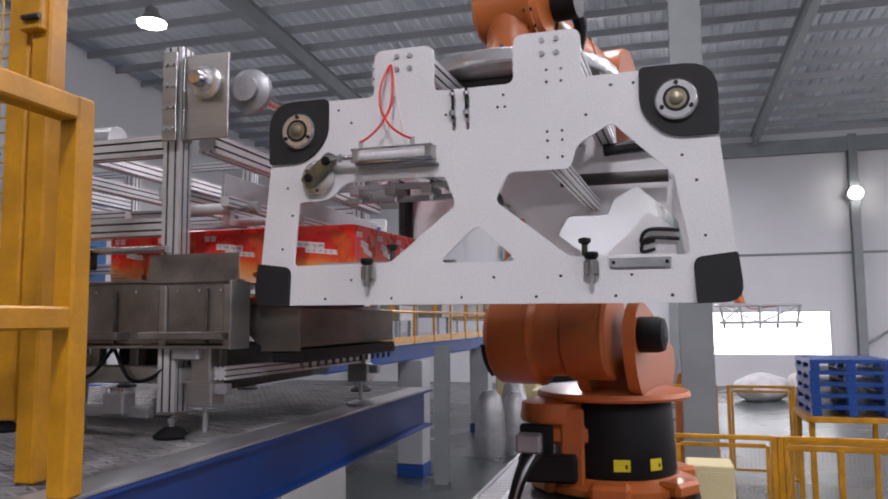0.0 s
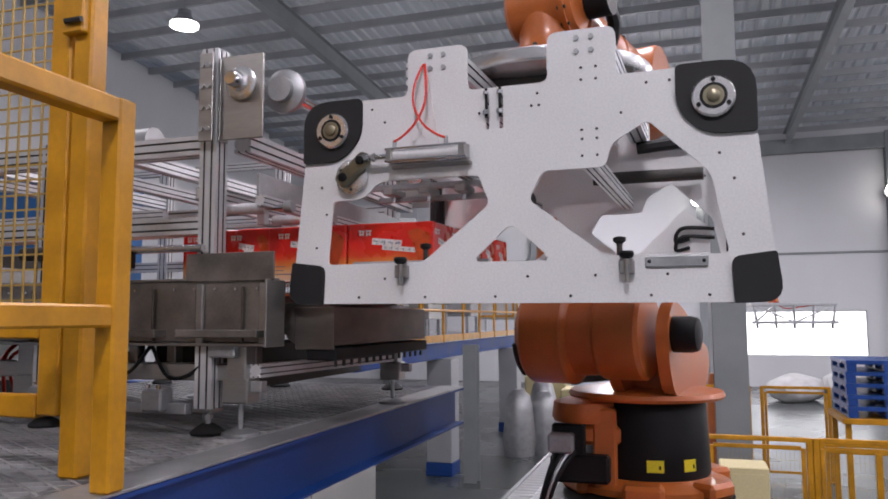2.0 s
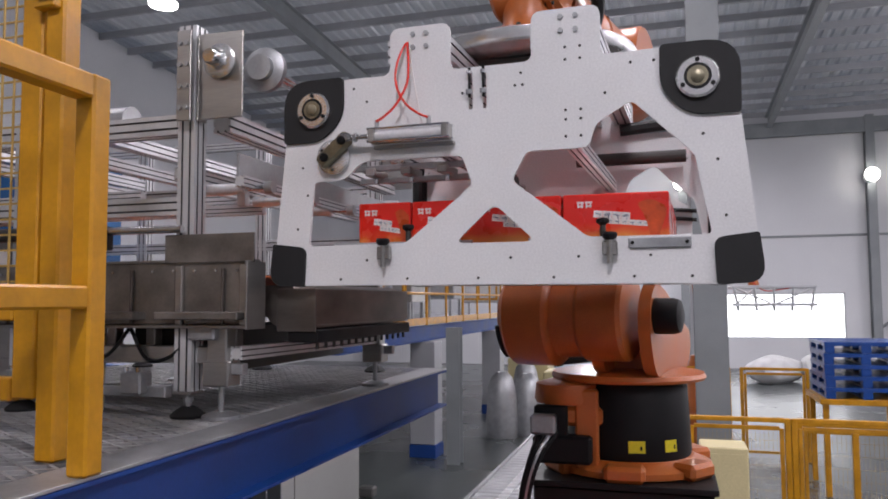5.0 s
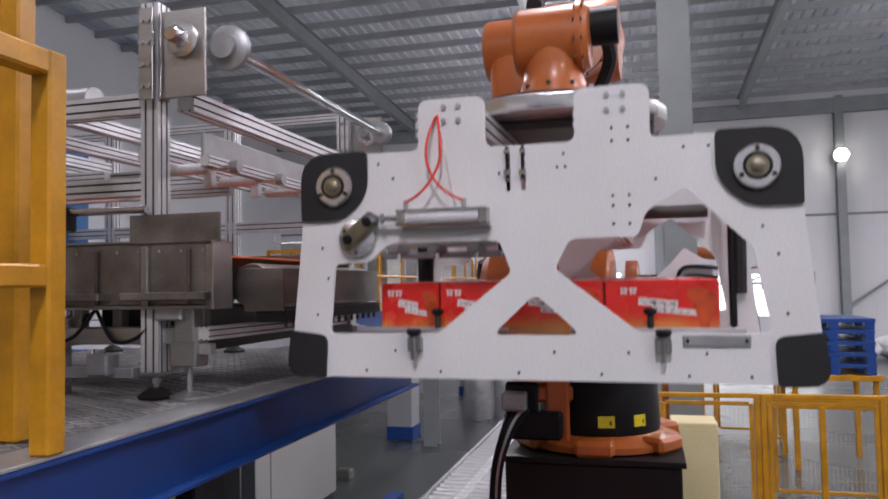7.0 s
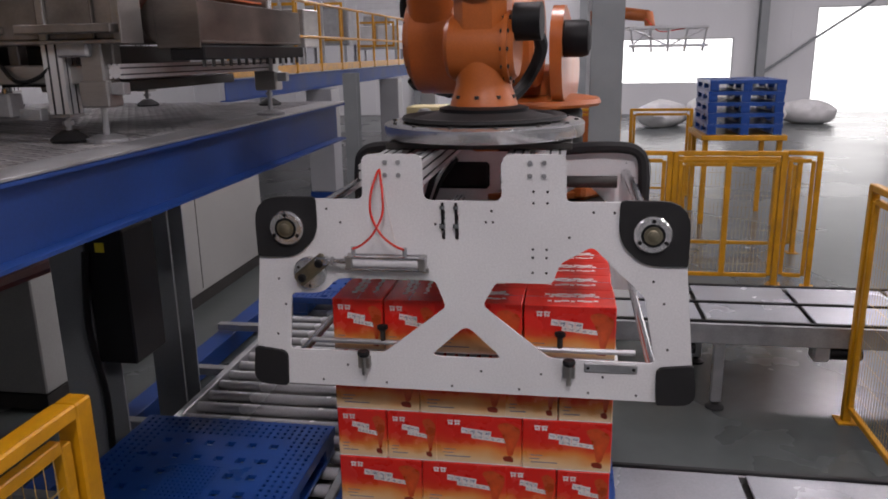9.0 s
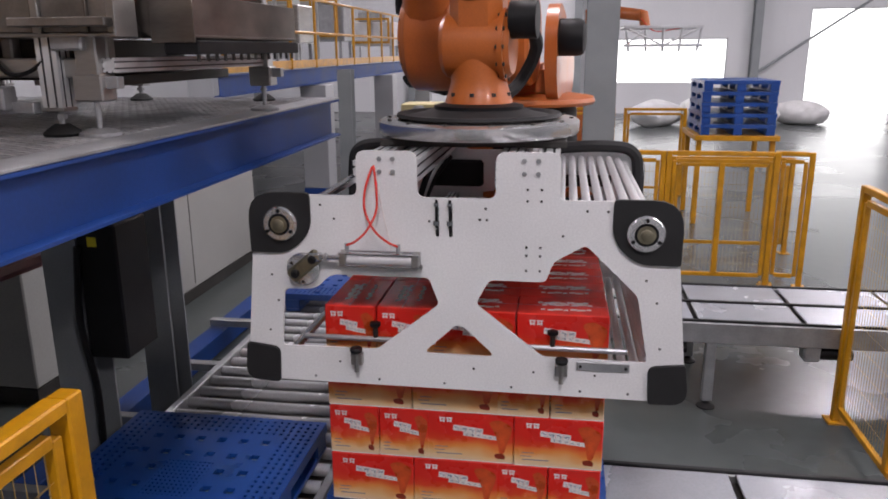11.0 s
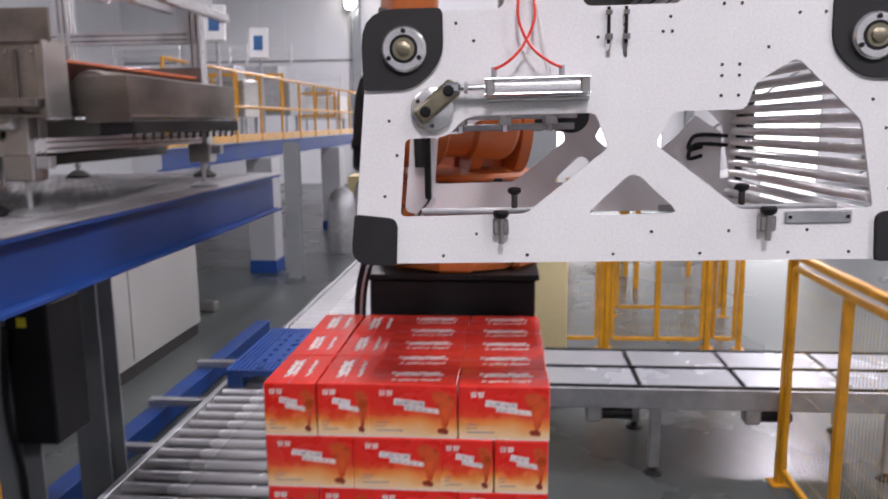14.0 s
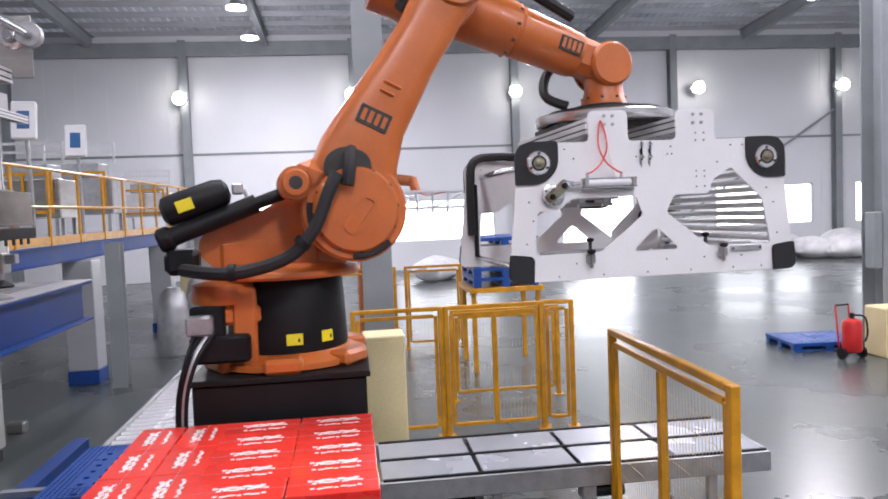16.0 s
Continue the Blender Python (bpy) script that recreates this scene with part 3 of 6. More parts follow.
# ---- gripper ----
def gripper():
    ob = empty("layer_gripper", pose(0, 0, 0), "white plate roller-bed layer gripper with black corner guards", "gripper")
    outline = rounded([(-0.72, -0.622), (0.72, -0.622), (0.824, -0.618, 0.11), (0.806, -0.47), (0.767, -0.09), (0.767, 0.108, 0.13), (0.357, 0.105, 0.02),
                       (0.357, 0.268, 0.035), (0.135, 0.268, 0.035), (0.135, 0.105, 0.03), (-0.143, 0.105, 0.03), (-0.143, 0.268, 0.035), (-0.362, 0.268, 0.035),
                       (-0.362, 0.105, 0.03), (-0.767, 0.108, 0.13), (-0.767, -0.09), (-0.806, -0.47), (-0.824, -0.618, 0.11)], 0.02)
    hole_a = rounded([(-0.655, -0.253), (-0.53, -0.25, 0.05), (-0.475, -0.19, 0.05), (-0.105, -0.19), (-0.067, -0.29), (-0.305, -0.478), (-0.676, -0.482)], 0.018)
    hole_b = rounded([(0.066, -0.282), (0.115, -0.19), (0.315, -0.19), (0.34, -0.115), (0.45, -0.05), (0.634, -0.228), (0.680, -0.476), (0.31, -0.474)], 0.02)
    hole_t = rounded([(0.006, -0.356), (-0.132, -0.484), (0.142, -0.484)], 0.035)
    slots = [rounded([(s - 0.007, 0.09), (s + 0.007, 0.09), (s + 0.007, -0.037), (s - 0.007, -0.037)], 0.005) for s in (-0.072, -0.024)]
    gap = 1.34
    for side in (0, 1):
        y0 = 0.0 if side == 0 else gap - 0.012
        plate = part("side_plate", cut_plate(outline, [hole_a, hole_b, hole_t, *(slots if side == 0 else [])], 0.012), M_WHITE, ob, "white powder-coated plate with cut-outs", pose(0, y0, 0))
        out = -1 if side == 0 else 1
        yf = -0.004 if side == 0 else 0.016
        for sx in (-1, 1):
            c = rounded([(sx * 0.537, 0.113, 0.02), (sx * 0.772, 0.113, 0.13), (sx * 0.770, -0.112, 0.01), (sx * 0.62, -0.112, 0.08), (sx * 0.537, -0.03, 0.07)], 0.02)
            guard = part("corner_guard", cut_plate(c, [], 0.02), M_RUBBER, plate, "black rubber corner guard", pose(0, -0.012 if side == 0 else 0.004, 0))
            c2 = rounded([(sx * 0.690, -0.626, 0.01), (sx * 0.828, -0.622, 0.11), (sx * 0.810, -0.472, 0.01), (sx * 0.683, -0.487, 0.03)], 0.01)
            part("foot_guard", cut_plate(c2, [], 0.03), M_RUBBER, plate, "black rubber foot guard", pose(0, -0.018 if side == 0 else 0.004, 0))
            face = pose(sx * 0.648, yf + out * 0.008, 0.0, 90)
            ring = bm_new()
            turned(ring, [(0.060, -0.02), (0.064, -0.012), (0.064, 0.012), (0.058, 0.02)], face)
            part("bearing_flange", ring, M_FLANGE, plate, "bright round bearing flange", smooth=True)
            # raised black disc paints the shade of the recess round the hub
            part("bearing_recess", turned(bm_new(), [(0.040, -0.0215), (0.040, 0.0215)], face), M_BLACK, plate)
            part("bearing_ring", turned(bm_new(), [(0.031, -0.0235), (0.031, 0.0235)], face), M_HUB, plate, smooth=True)
            part("bearing_hub", turned(bm_new(), [(0.012, -0.034), (0.020, -0.030), (0.020, 0.030), (0.012, 0.034)], face, 20), M_HUB, plate, "worn steel shaft end", smooth=True)
            for k in range(3):
                a = radians(90 + k * 120)
                part("flange_bolt", turned(bm_new(), [(0.007, -0.024), (0.007, 0.024)], face @ pose(0.050 * math.cos(a), 0.050 * math.sin(a), 0), 8), M_BLACK, plate)
        screws = [(x, -0.60) for x in (-0.55, -0.3, -0.05, 0.2, 0.45, 0.62)] + [(x, 0.07) for x in (-0.5, 0.45, 0.52, 0.1)]
        screws += [(x, -0.535) for x in (-0.45, 0.06, 0.28, 0.5)] + [(-0.70, -0.2), (0.70, -0.25), (-0.72, -0.42), (0.72, -0.42), (-0.68, -0.3), (0.66, -0.17)]
        screws += [(sx + dx, dz) for sx in (0.245,) for dx in (0, 0.048) for dz in (-0.065, -0.095, -0.15, 0.14, 0.10)] + [(-0.10, 0.02), (0.08, 0.03), (0.105, 0.03), (0.37, -0.02), (-0.45, 0.02)]
        for x, z in screws:
            part("screw", turned(bm_new(), [(0.0042, -0.0025), (0.005, 0), (0.0042, 0.0025)], pose(x, 0 if side == 0 else 0.012, z, 90), 8), M_DARKST, plate)
        for bx in (-0.276, 0.232):
            for dx in (0, 0.048):
                for dz in (0.195, 0.24):
                    part("bolt", turned(bm_new(), [(0.006, -0.009), (0.009, -0.006), (0.009, 0.006)], pose(bx + dx, -0.002 if side == 0 else 0.014, dz, 90), 6), M_GALV, plate)
        if side == 0:
            for s in (-0.072, -0.024):
                part("adjust_rod", rod(bm_new(), (s, -0.012, 0.10), (s, -0.012, 0.0), 0.005, seg=8), M_BLACK, plate)
                part("adjust_nut", rod(bm_new(), (s, -0.014, 0.01), (s, -0.014, 0.026), 0.012, seg=6), M_CHROME, plate)
                part("adjust_nut", rod(bm_new(), (s, -0.014, 0.078), (s, -0.014, 0.09), 0.010, seg=6), M_CHROME, plate)
            stop = part("stop_bar", box(bm_new(), (0.527, -0.006, -0.497), (0.185, 0.008, 0.034), 0.003), M_GALV, plate, "grey steel stop bar")
            for x in (0.447, 0.607):
                part("stop_screw", turned(bm_new(), [(0.005, 0), (0.006, 0.004)], pose(x, -0.010, -0.497, 90), 8), M_BLACK, stop)
        # release knobs
        for kx in (-0.378, 0.380):
            y = 0 if side == 0 else gap
            kn = bm_new()
            turned(kn, [(0.012, 0.028), (0.021, 0.034), (0.024, 0.045), (0.02, 0.052)], pose(kx, out * 0.03 + (0 if side == 0 else 0.012), -0.515), 16)
            part("knob", kn, M_BLACK, plate, "black plastic knob")
            br = bm_new()
            box(br, (kx, out * 0.018 + (0 if side == 0 else 0.012), -0.512), (0.045, 0.03, 0.045), 0.004)
            rod(br, (kx, out * 0.03 + (0 if side == 0 else 0.012), -0.56), (kx, out * 0.03 + (0 if side == 0 else 0.012), -0.48), 0.009, seg=10)
            part("knob_bracket", br, M_INOX, plate)
    # pneumatic cylinder with its crank on the front plate
    cyl = part("air_cylinder", rod(bm_new(), (-0.405, -0.045, -0.113), (-0.150, -0.045, -0.113), 0.021, seg=20), M_CYL, ob, "aluminium pneumatic cylinder", smooth=True)
    for ex in (-0.405, -0.142):
        part("cylinder_cap", box(bm_new(), (ex, -0.045, -0.113), (0.026, 0.052, 0.052), 0.005), M_INOX, cyl)
    for dz in (-0.021, 0.021):
        for dy in (-0.066, -0.024):
            part("tie_rod", rod(bm_new(), (-0.42, dy, -0.113 + dz), (-0.128, dy, -0.113 + dz), 0.0045, seg=8), M_CHROME, cyl)
    part("mount_plate", box(bm_new(), (-0.27, -0.012, -0.148), (0.29, 0.022, 0.012), 0.002), M_INOX, cyl)
    part("piston_rod", rod(bm_new(), (-0.41, -0.045, -0.113), (-0.50, -0.045, -0.113), 0.009, seg=12), M_CHROME, cyl, "bright piston rod", smooth=True)
    clevis = part("rod_clevis", box(bm_new(), (-0.512, -0.045, -0.112), (0.048, 0.032, 0.030), 0.006), M_CHROME, cyl)
    part("rod_nut", rod(bm_new(), (-0.478, -0.045, -0.113), (-0.468, -0.045, -0.113), 0.016, seg=6), M_GALV, clevis)
    crank = part("crank_disc", turned(bm_new(), [(0.058, 0.0), (0.062, 0.006), (0.062, 0.016), (0.054, 0.020)], pose(-0.572, -0.002, -0.170, 90)), M_FLANGE, ob, "round steel crank disc", smooth=True)
    part("crank_arm", box(bm_new(), (0, 0, 0), (0.054, 0.030, 0.145), 0.009, pose(-0.556, -0.038, -0.150, 0, 50, 0)), M_HUB, crank, "worn brass-toned crank lever")
    for d in (-0.042, 0.045):
        part("crank_bolt", turned(bm_new(), [(0.016, 0), (0.016, 0.010), (0.010, 0.016)], pose(-0.556 + 0.766 * d, -0.052, -0.150 + 0.643 * d, 90), 12), M_BLACK, crank)
    for k in range(3):
        a = radians(30 + k * 120)
        part("crank_screw", turned(bm_new(), [(0.006, 0), (0.006, 0.004)], pose(-0.572 + 0.047 * math.cos(a), -0.020, -0.170 + 0.047 * math.sin(a), 90), 8), M_DARKST, crank)
    for a, side in ((-0.393, 1), (-0.205, -1)):
        fit = bm_new()
        rod(fit, (a, -0.045, -0.092), (a, -0.045, -0.058), 0.008, seg=8)
        part("tube_fitting", fit, M_GALV, cyl)
        part("air_tube", tube(bm_new(), [(a, -0.05, -0.064), (a + side * 0.035, -0.055, -0.048), (-0.302 - side * 0.014, -0.052, -0.008), (-0.302 + side * 0.020, -0.045, 0.060), (-0.302 + side * 0.021, -0.034, 0.130), (-0.298 + side * 0.006, -0.012, 0.200), (-0.296, 0.004, 0.214)], 0.0042),
             M_REDTUBE, cyl, "red plastic air tube")
    part("clear_tube", tube(bm_new(), [(-0.292, -0.004, 0.214), (-0.276, -0.018, 0.13), (-0.258, -0.024, 0.03), (-0.232, -0.03, -0.085)], 0.0024, 6), M_PAPER, cyl, "thin pale air tube")
    # cross members between the plates
    for x, z in ((-0.335, 0.19), (-0.19, 0.19), (0.17, 0.19), (0.31, 0.19)):
        part("cross_profile", profile_bar(bm_new(), (x, 0.012, z), (x, gap - 0.012, z), 0.08, 0.08), [M_ALU, M_SLOT_SHADE], ob, "slotted aluminium cross profile")
    for x, z, r in ((-0.648, 0.0, 0.022), (0.648, 0.0, 0.022), (-0.69, -0.56, 0.018), (0.69, -0.56, 0.018)):
        part("shaft", rod(bm_new(), (x, 0.013, z), (x, gap - 0.013, z), r), M_CHROME, ob, "bright steel shaft")
    for x in (-0.2, 0.25):
        part("inner_rail", profile_bar(bm_new(), (x, 0.012, -0.145), (x, gap - 0.012, -0.145), 0.05, 0.05), [M_ALU, M_SLOT_SHADE], ob)
    part("inner_bar", rod(bm_new(), (0.10, gap - 0.12, -0.03), (0.60, gap - 0.12, -0.03), 0.03), M_DARKST, ob)
    for sx in (-1, 1):
        part("roller_guide", box(bm_new(), (sx * 0.705, gap - 0.05, -0.3), (0.03, 0.03, 0.5), 0.008), M_BLACK, ob, "black guide strip")
    # inner holding plate with its sensor cables
    c = rounded([(0.27, -0.5), (0.27, -0.42), (0.44, -0.26), (0.50, -0.19), (0.62, -0.27), (0.62, -0.5)], 0.015)
    inner = part("sensor_plate", cut_plate(c, [], 0.008), M_WHITE, ob, "white inner plate with sensors", pose(0, gap - 0.07, 0))
    for z in (-0.28, -0.32):
        part("sensor_cable", tube(bm_new(), [(0.53, -0.02, z - 0.05), (0.47, -0.03, z - 0.06), (0.50, -0.03, z), (0.64, -0.02, z - 0.005)], 0.009), M_BLACK, inner)
    # clamping gear behind the openings
    for y, z in ((0.16, -0.19), (0.24, -0.225)):
        part("clamp_bar", box(bm_new(), (-0.36, y, z), (0.44, 0.022, 0.022), 0.003), M_GALV, ob)
    for x in (-0.5, -0.36, -0.22):
        jaw = part("clamp_bracket", box(bm_new(), (x, 0.2, -0.205), (0.04, 0.13, 0.03), 0.004), M_INOX, ob)
        part("clamp_screw", rod(bm_new(), (x, 0.2, -0.24), (x, 0.2, -0.17), 0.009, seg=8), M_CHROME, jaw)
    part("bed_motor", rod(bm_new(), (-0.13, 0.42, -0.19), (-0.13, 0.72, -0.19), 0.06, seg=20), M_BLACK, ob, "black drive motor of the roller bed", smooth=True)
    for x in (-0.335, 0.345):
        part("knob_stem", rod(bm_new(), (x, 0.10, -0.47), (x, 0.10, -0.42), 0.01, seg=8), M_DARKST, ob)
        part("clamp_knob", turned(bm_new(), [(0.01, 0.0), (0.021, 0.008), (0.021, 0.02), (0.01, 0.024)], pose(x, 0.10, -0.43), 10), M_BLACK, ob, "black clamping knob")
    for x in (-0.36, 0.36):
        part("guide_rod", rod(bm_new(), (x - 0.26, 0.10, -0.478), (x + 0.26, 0.10, -0.478), 0.011, seg=10), M_GALV, ob, "grey steel guide rod", smooth=True)
    # top frame and tool disc
    part("top_plate", box(bm_new(), (0, gap / 2, 0.245), (0.75, 0.5, 0.03), 0.005), M_DARKST, ob)
    disc = part("tool_disc", turned(bm_new(), [(0.30, 0.262), (0.42, 0.268), (0.425, 0.278), (0.425, 0.318), (0.415, 0.325), (0.33, 0.327), (0.25, 0.345), (0.16, 0.355)], pose(0, gap / 2, 0), 64), M_FLANGE, ob, "broad bright steel tool disc", smooth=True)
    part("hose_ring", turned(bm_new(), [(0.20, 0.329), (0.335, 0.330), (0.352, 0.338), (0.345, 0.350), (0.315, 0.350), (0.30, 0.340), (0.24, 0.352), (0.20, 0.366)], pose(0, gap / 2, 0), 48), M_RUBBER, disc, smooth=True)
    for k in range(14):
        a = k * math.tau / 14
        part("disc_bolt", turned(bm_new(), [(0.009, 0), (0.009, 0.012)], pose(0.39 * math.cos(a), gap / 2 + 0.39 * math.sin(a), 0.32), 6), M_DARKST, disc)
    tubeb = bm_new()
    tube(tubeb, [(0.3, gap - 0.05, 0.12), (0.55, gap - 0.05, 0.135), (0.70, gap - 0.05, 0.11), (0.735, gap - 0.05, -0.02), (0.735, gap - 0.05, -0.4)], 0.03)
    part("rear_guard", tubeb, M_RUBBER, ob, "black padded guard on the rear plate", smooth=True)
    tubeb = bm_new()
    tube(tubeb, [(-0.3, gap - 0.05, 0.12), (-0.55, gap - 0.05, 0.135), (-0.70, gap - 0.05, 0.11), (-0.735, gap - 0.05, -0.02), (-0.735, gap - 0.05, -0.4)], 0.03)
    part("rear_guard", tubeb, M_RUBBER, ob, "black padded guard on the rear plate", smooth=True)
    rollers = []
    me = None
    for sx in (1,):
        for i in range(25):
            if me is None:
                r = part("bed_roller", rod(bm_new(), (0, 0.02, 0), (0, gap - 0.02, 0), 0.0165, seg=14), M_ROLL, ob, "bright steel bed roller", smooth=True)
                me = r.data
            else:
                r = new("bed_roller", me)
                r.parent, r["label"] = ob, "bright steel bed roller"
            rollers.append((r, sx, i))
    return ob, rollers


grip, bed_rollers = gripper()


def bed_path(s):
    """Along a roller bed: from the middle of the bottom outwards, up the side and back along the top."""
    z0, x1, r = -0.575, 0.60, 0.085
    z1 = 0.0
    arc = r * math.pi / 2
    if s < x1:
        return s, z0
    s -= x1
    if s < arc:
        a = s / r
        return x1 + r * math.sin(a), z0 + r - r * math.cos(a)
    s -= arc
    side = z1 - 0.02 - (z0 + r)
    if s < side:
        return x1 + r, z0 + r + s
    s -= side
    if s < arc:
        a = s / r
        return x1 + r * math.cos(a), z1 - 0.02 + r * math.sin(a)
    s -= arc
    return x1 - s, z1 - 0.02 + r


# ---- robot ----
AX, AY, AZ = -0.335, 4.24, 1.73
A2R, A2Z, L1, L2 = 0.34, 0.82, 1.34, 1.13
FLANGE, WRIST = 0.355, 0.27


def robot():
    ob = empty("palletising_robot", pose(AX, AY, AZ), "large orange industrial robot arm on a black pedestal", "robot")
    base = bm_new()
    turned(base, [(0.40, 0.0), (0.43, 0.01), (0.43, 0.04), (0.36, 0.065), (0.34, 0.08)], None, 40)
    for a in (35, 145, 215, 325, 90, 270):
        m = pose(0, 0, 0, 0, 0, a)
        part("foot_lug", box(bm_new(), (0.40, 0, 0.04), (0.14, 0.20, 0.08), 0.02, m), M_ORANGE, ob)
    part("base", base, M_ORANGE, ob, "orange cast foot ring", smooth=True)
    part("drum", turned(bm_new(), [(0.325, 0.08), (0.33, 0.10), (0.315, 0.44), (0.30, 0.47)], None, 48), M_BLACK, ob, "black drum cover with yellow labels", smooth=True)
    for a, w in ((-80, 0.085), (-47, 0.075)):
        s = part("warning_label", box(bm_new(), (0, 0, 0), (w, 0.004, 0.06), 0.001), M_LABEL, ob, "yellow warning label", pose(0, 0, 0.155, 0, 0, a + 90) @ pose(0, -0.326, 0, -2.5))
        part("label_mark", box(bm_new(), (0.022, -0.0025, -0.005), (w * 0.12, 0.002, 0.02), 0), M_BLACK, s)
    arm = bm_new()
    box(arm, (-0.19, -0.30, 0.24), (0.12, 0.10, 0.40), 0.012)
    box(arm, (-0.26, -0.23, 0.30), (0.30, 0.22, 0.10), 0.02)
    part("base_bracket", arm, M_ORANGE, ob)
    part("gear_cover", turned(bm_new(), [(0.17, 0), (0.18, 0.02), (0.17, 0.10), (0.10, 0.12)], pose(-0.30, -0.20, 0.36), 28), M_ORANGE, ob, smooth=True)
    pan = bm_new()
    box(pan, (-0.37, -0.36, 0.24), (0.17, 0.06, 0.24), 0.01)
    box(pan, (-0.31, -0.37, 0.14), (0.30, 0.10, 0.14), 0.015)
    part("connector_panel", pan, M_BLACK, ob, "black connector panel")
    part("plug", box(bm_new(), (-0.40, -0.42, 0.27), (0.13, 0.08, 0.10), 0.012), M_GALV, ob, "grey metal plug housing")
    for k in range(4):
        part("cable", tube(bm_new(), [(-0.42 + k * 0.03, -0.42, 0.23), (-0.46 + k * 0.015, -0.50, 0.1), (-0.51 + k * 0.012, -0.50, -0.12), (-0.52 + k * 0.012, -0.49, -0.5)], 0.013), M_BLACK if k != 2 else M_GALV, ob, "hanging robot cable")
    # turning column
    car = bm_new()
    turned(car, [(0.345, 0.47), (0.405, 0.475), (0.415, 0.49), (0.405, 0.512), (0.33, 0.525), (0.20, 0.54)], None, 48)
    # shoulder casting: two cheeks and a web, facing +x
    for sy in (-1, 1):
        pl = cut_plate(rounded([(-0.36, 0.51), (0.34, 0.51), (0.44, 0.66), (0.47, 0.86), (0.33, 1.0), (0.08, 0.94), (-0.14, 0.82), (-0.44, 0.72), (-0.46, 0.62)], 0.09), [], 0.06)
        me = bpy.data.meshes.new("tmp")
        pl.transform(Matrix.Translation((0, 0.09 + sy * 0.13 - 0.03, 0)))
        pl.to_mesh(me)
        car.from_mesh(me)
        pl.free()
        bpy.data.meshes.remove(me)
    box(car, (-0.08, 0.06, 0.60), (0.55, 0.30, 0.18), 0.03)
    turned(car, [(0.22, -0.02), (0.235, 0.0), (0.235, 0.20), (0.22, 0.22)], pose(A2R, -0.09, A2Z, -90), 36)
    carousel = part("carousel", car, M_ORANGE, ob, "orange turning shoulder", smooth=True)
    mot = bm_new()
    turned(mot, [(0.08, 0), (0.09, 0.02), (0.09, 0.12), (0.08, 0.15), (0.05, 0.16)], pose(A2R, 0.22, A2Z, -90), 24)
    part("shoulder_motor", mot, M_BLACK, carousel, "black servo motor", smooth=True)
    bal = bm_new()
    turned(bal, [(0.045, -0.02), (0.075, 0.0), (0.08, 0.03), (0.08, 0.27), (0.065, 0.32), (0.03, 0.34)], look((-0.60, -0.16, 0.845), (-1.20, -0.16, 0.645)), 24)
    part("counterbalance", bal, M_BLACK, carousel, "black gas counterbalance accumulator", smooth=True)
    part("balance_label", box(bm_new(), (0, 0, 0), (0.085, 0.004, 0.06), 0.001), M_LABEL, carousel, "yellow label", pose(-0.50, -0.242, 0.878, 0, -18, 0))
    vb = bm_new()
    box(vb, (-0.235, -0.16, 0.955), (0.06, 0.07, 0.06), 0.01)
    rod(vb, (-0.20, -0.17, 0.95), (-0.17, -0.20, 0.87), 0.012, seg=8)
    part("balance_valve", vb, M_GALV, carousel, "steel gas valve")
    part("balance_cylinder", rod(bm_new(), (-0.62, -0.20, 0.70), (-0.14, -0.20, 0.875), 0.050, seg=24), M_BLACK, carousel, "black counterbalance cylinder", smooth=True)
    part("balance_end", turned(bm_new(), [(0.055, 0), (0.066, 0.015), (0.066, 0.06), (0.05, 0.075)], look((-0.57, -0.20, 0.718), (0.0, -0.20, 0.926)), 20), M_BLACK, carousel, smooth=True)
    part("balance_rod", rod(bm_new(), (-0.15, -0.20, 0.872), (0.02, -0.20, 0.93), 0.034), M_BLACK, carousel, smooth=True)
    part("balance_carrier", box(bm_new(), (-0.53, -0.14, 0.585), (0.17, 0.26, 0.13), 0.03), M_BLACK, carousel)
    part("cable_loom", tube(bm_new(), [(-0.52, -0.30, 0.55), (-0.36, -0.47, 0.535), (-0.20, -0.54, 0.545), (0.0, -0.58, 0.61), (0.12, -0.60, 0.74), (0.19, -0.60, 0.90), (0.24, -0.58, 1.00)], 0.034), M_RUBBER, carousel, "black ribbed cable hose", smooth=True)
    for p in ((-0.28, -0.51, 0.538), (0.06, -0.59, 0.67)):
        part("hose_clip", turned(bm_new(), [(0.040, -0.02), (0.044, -0.015), (0.044, 0.015), (0.040, 0.02)], look(p, (p[0] + 0.7, p[1] - 0.1, p[2] + (0.03 if p[0] < 0 else 0.8))), 16), M_BLACK, carousel, smooth=True)
    # link arm: from the origin up z
    la = bm_new()
    turned(la, [(0.21, -0.36), (0.22, -0.14), (0.25, -0.13), (0.265, -0.115), (0.265, 0.10), (0.25, 0.12)], pose(0, 0, 0, 90), 40)
    turned(la, [(0.16, -0.36), (0.17, -0.34), (0.17, 0.12), (0.16, 0.14)], pose(0, 0, L1, 90), 36)
    rings = []
    for z, hx, hy, off in ((0.0, 0.25, 0.13, -0.02), (0.14, 0.245, 0.13, -0.05), (0.28, 0.21, 0.13, -0.085), (0.45, 0.178, 0.125, -0.09), (0.8, 0.148, 0.12, -0.05), (1.02, 0.145, 0.115, -0.02), (L1, 0.16, 0.12, 0.0)):
        ring = []
        for k in range(20):
            a = k * math.tau / 20
            ca, sa = math.cos(a), math.sin(a)
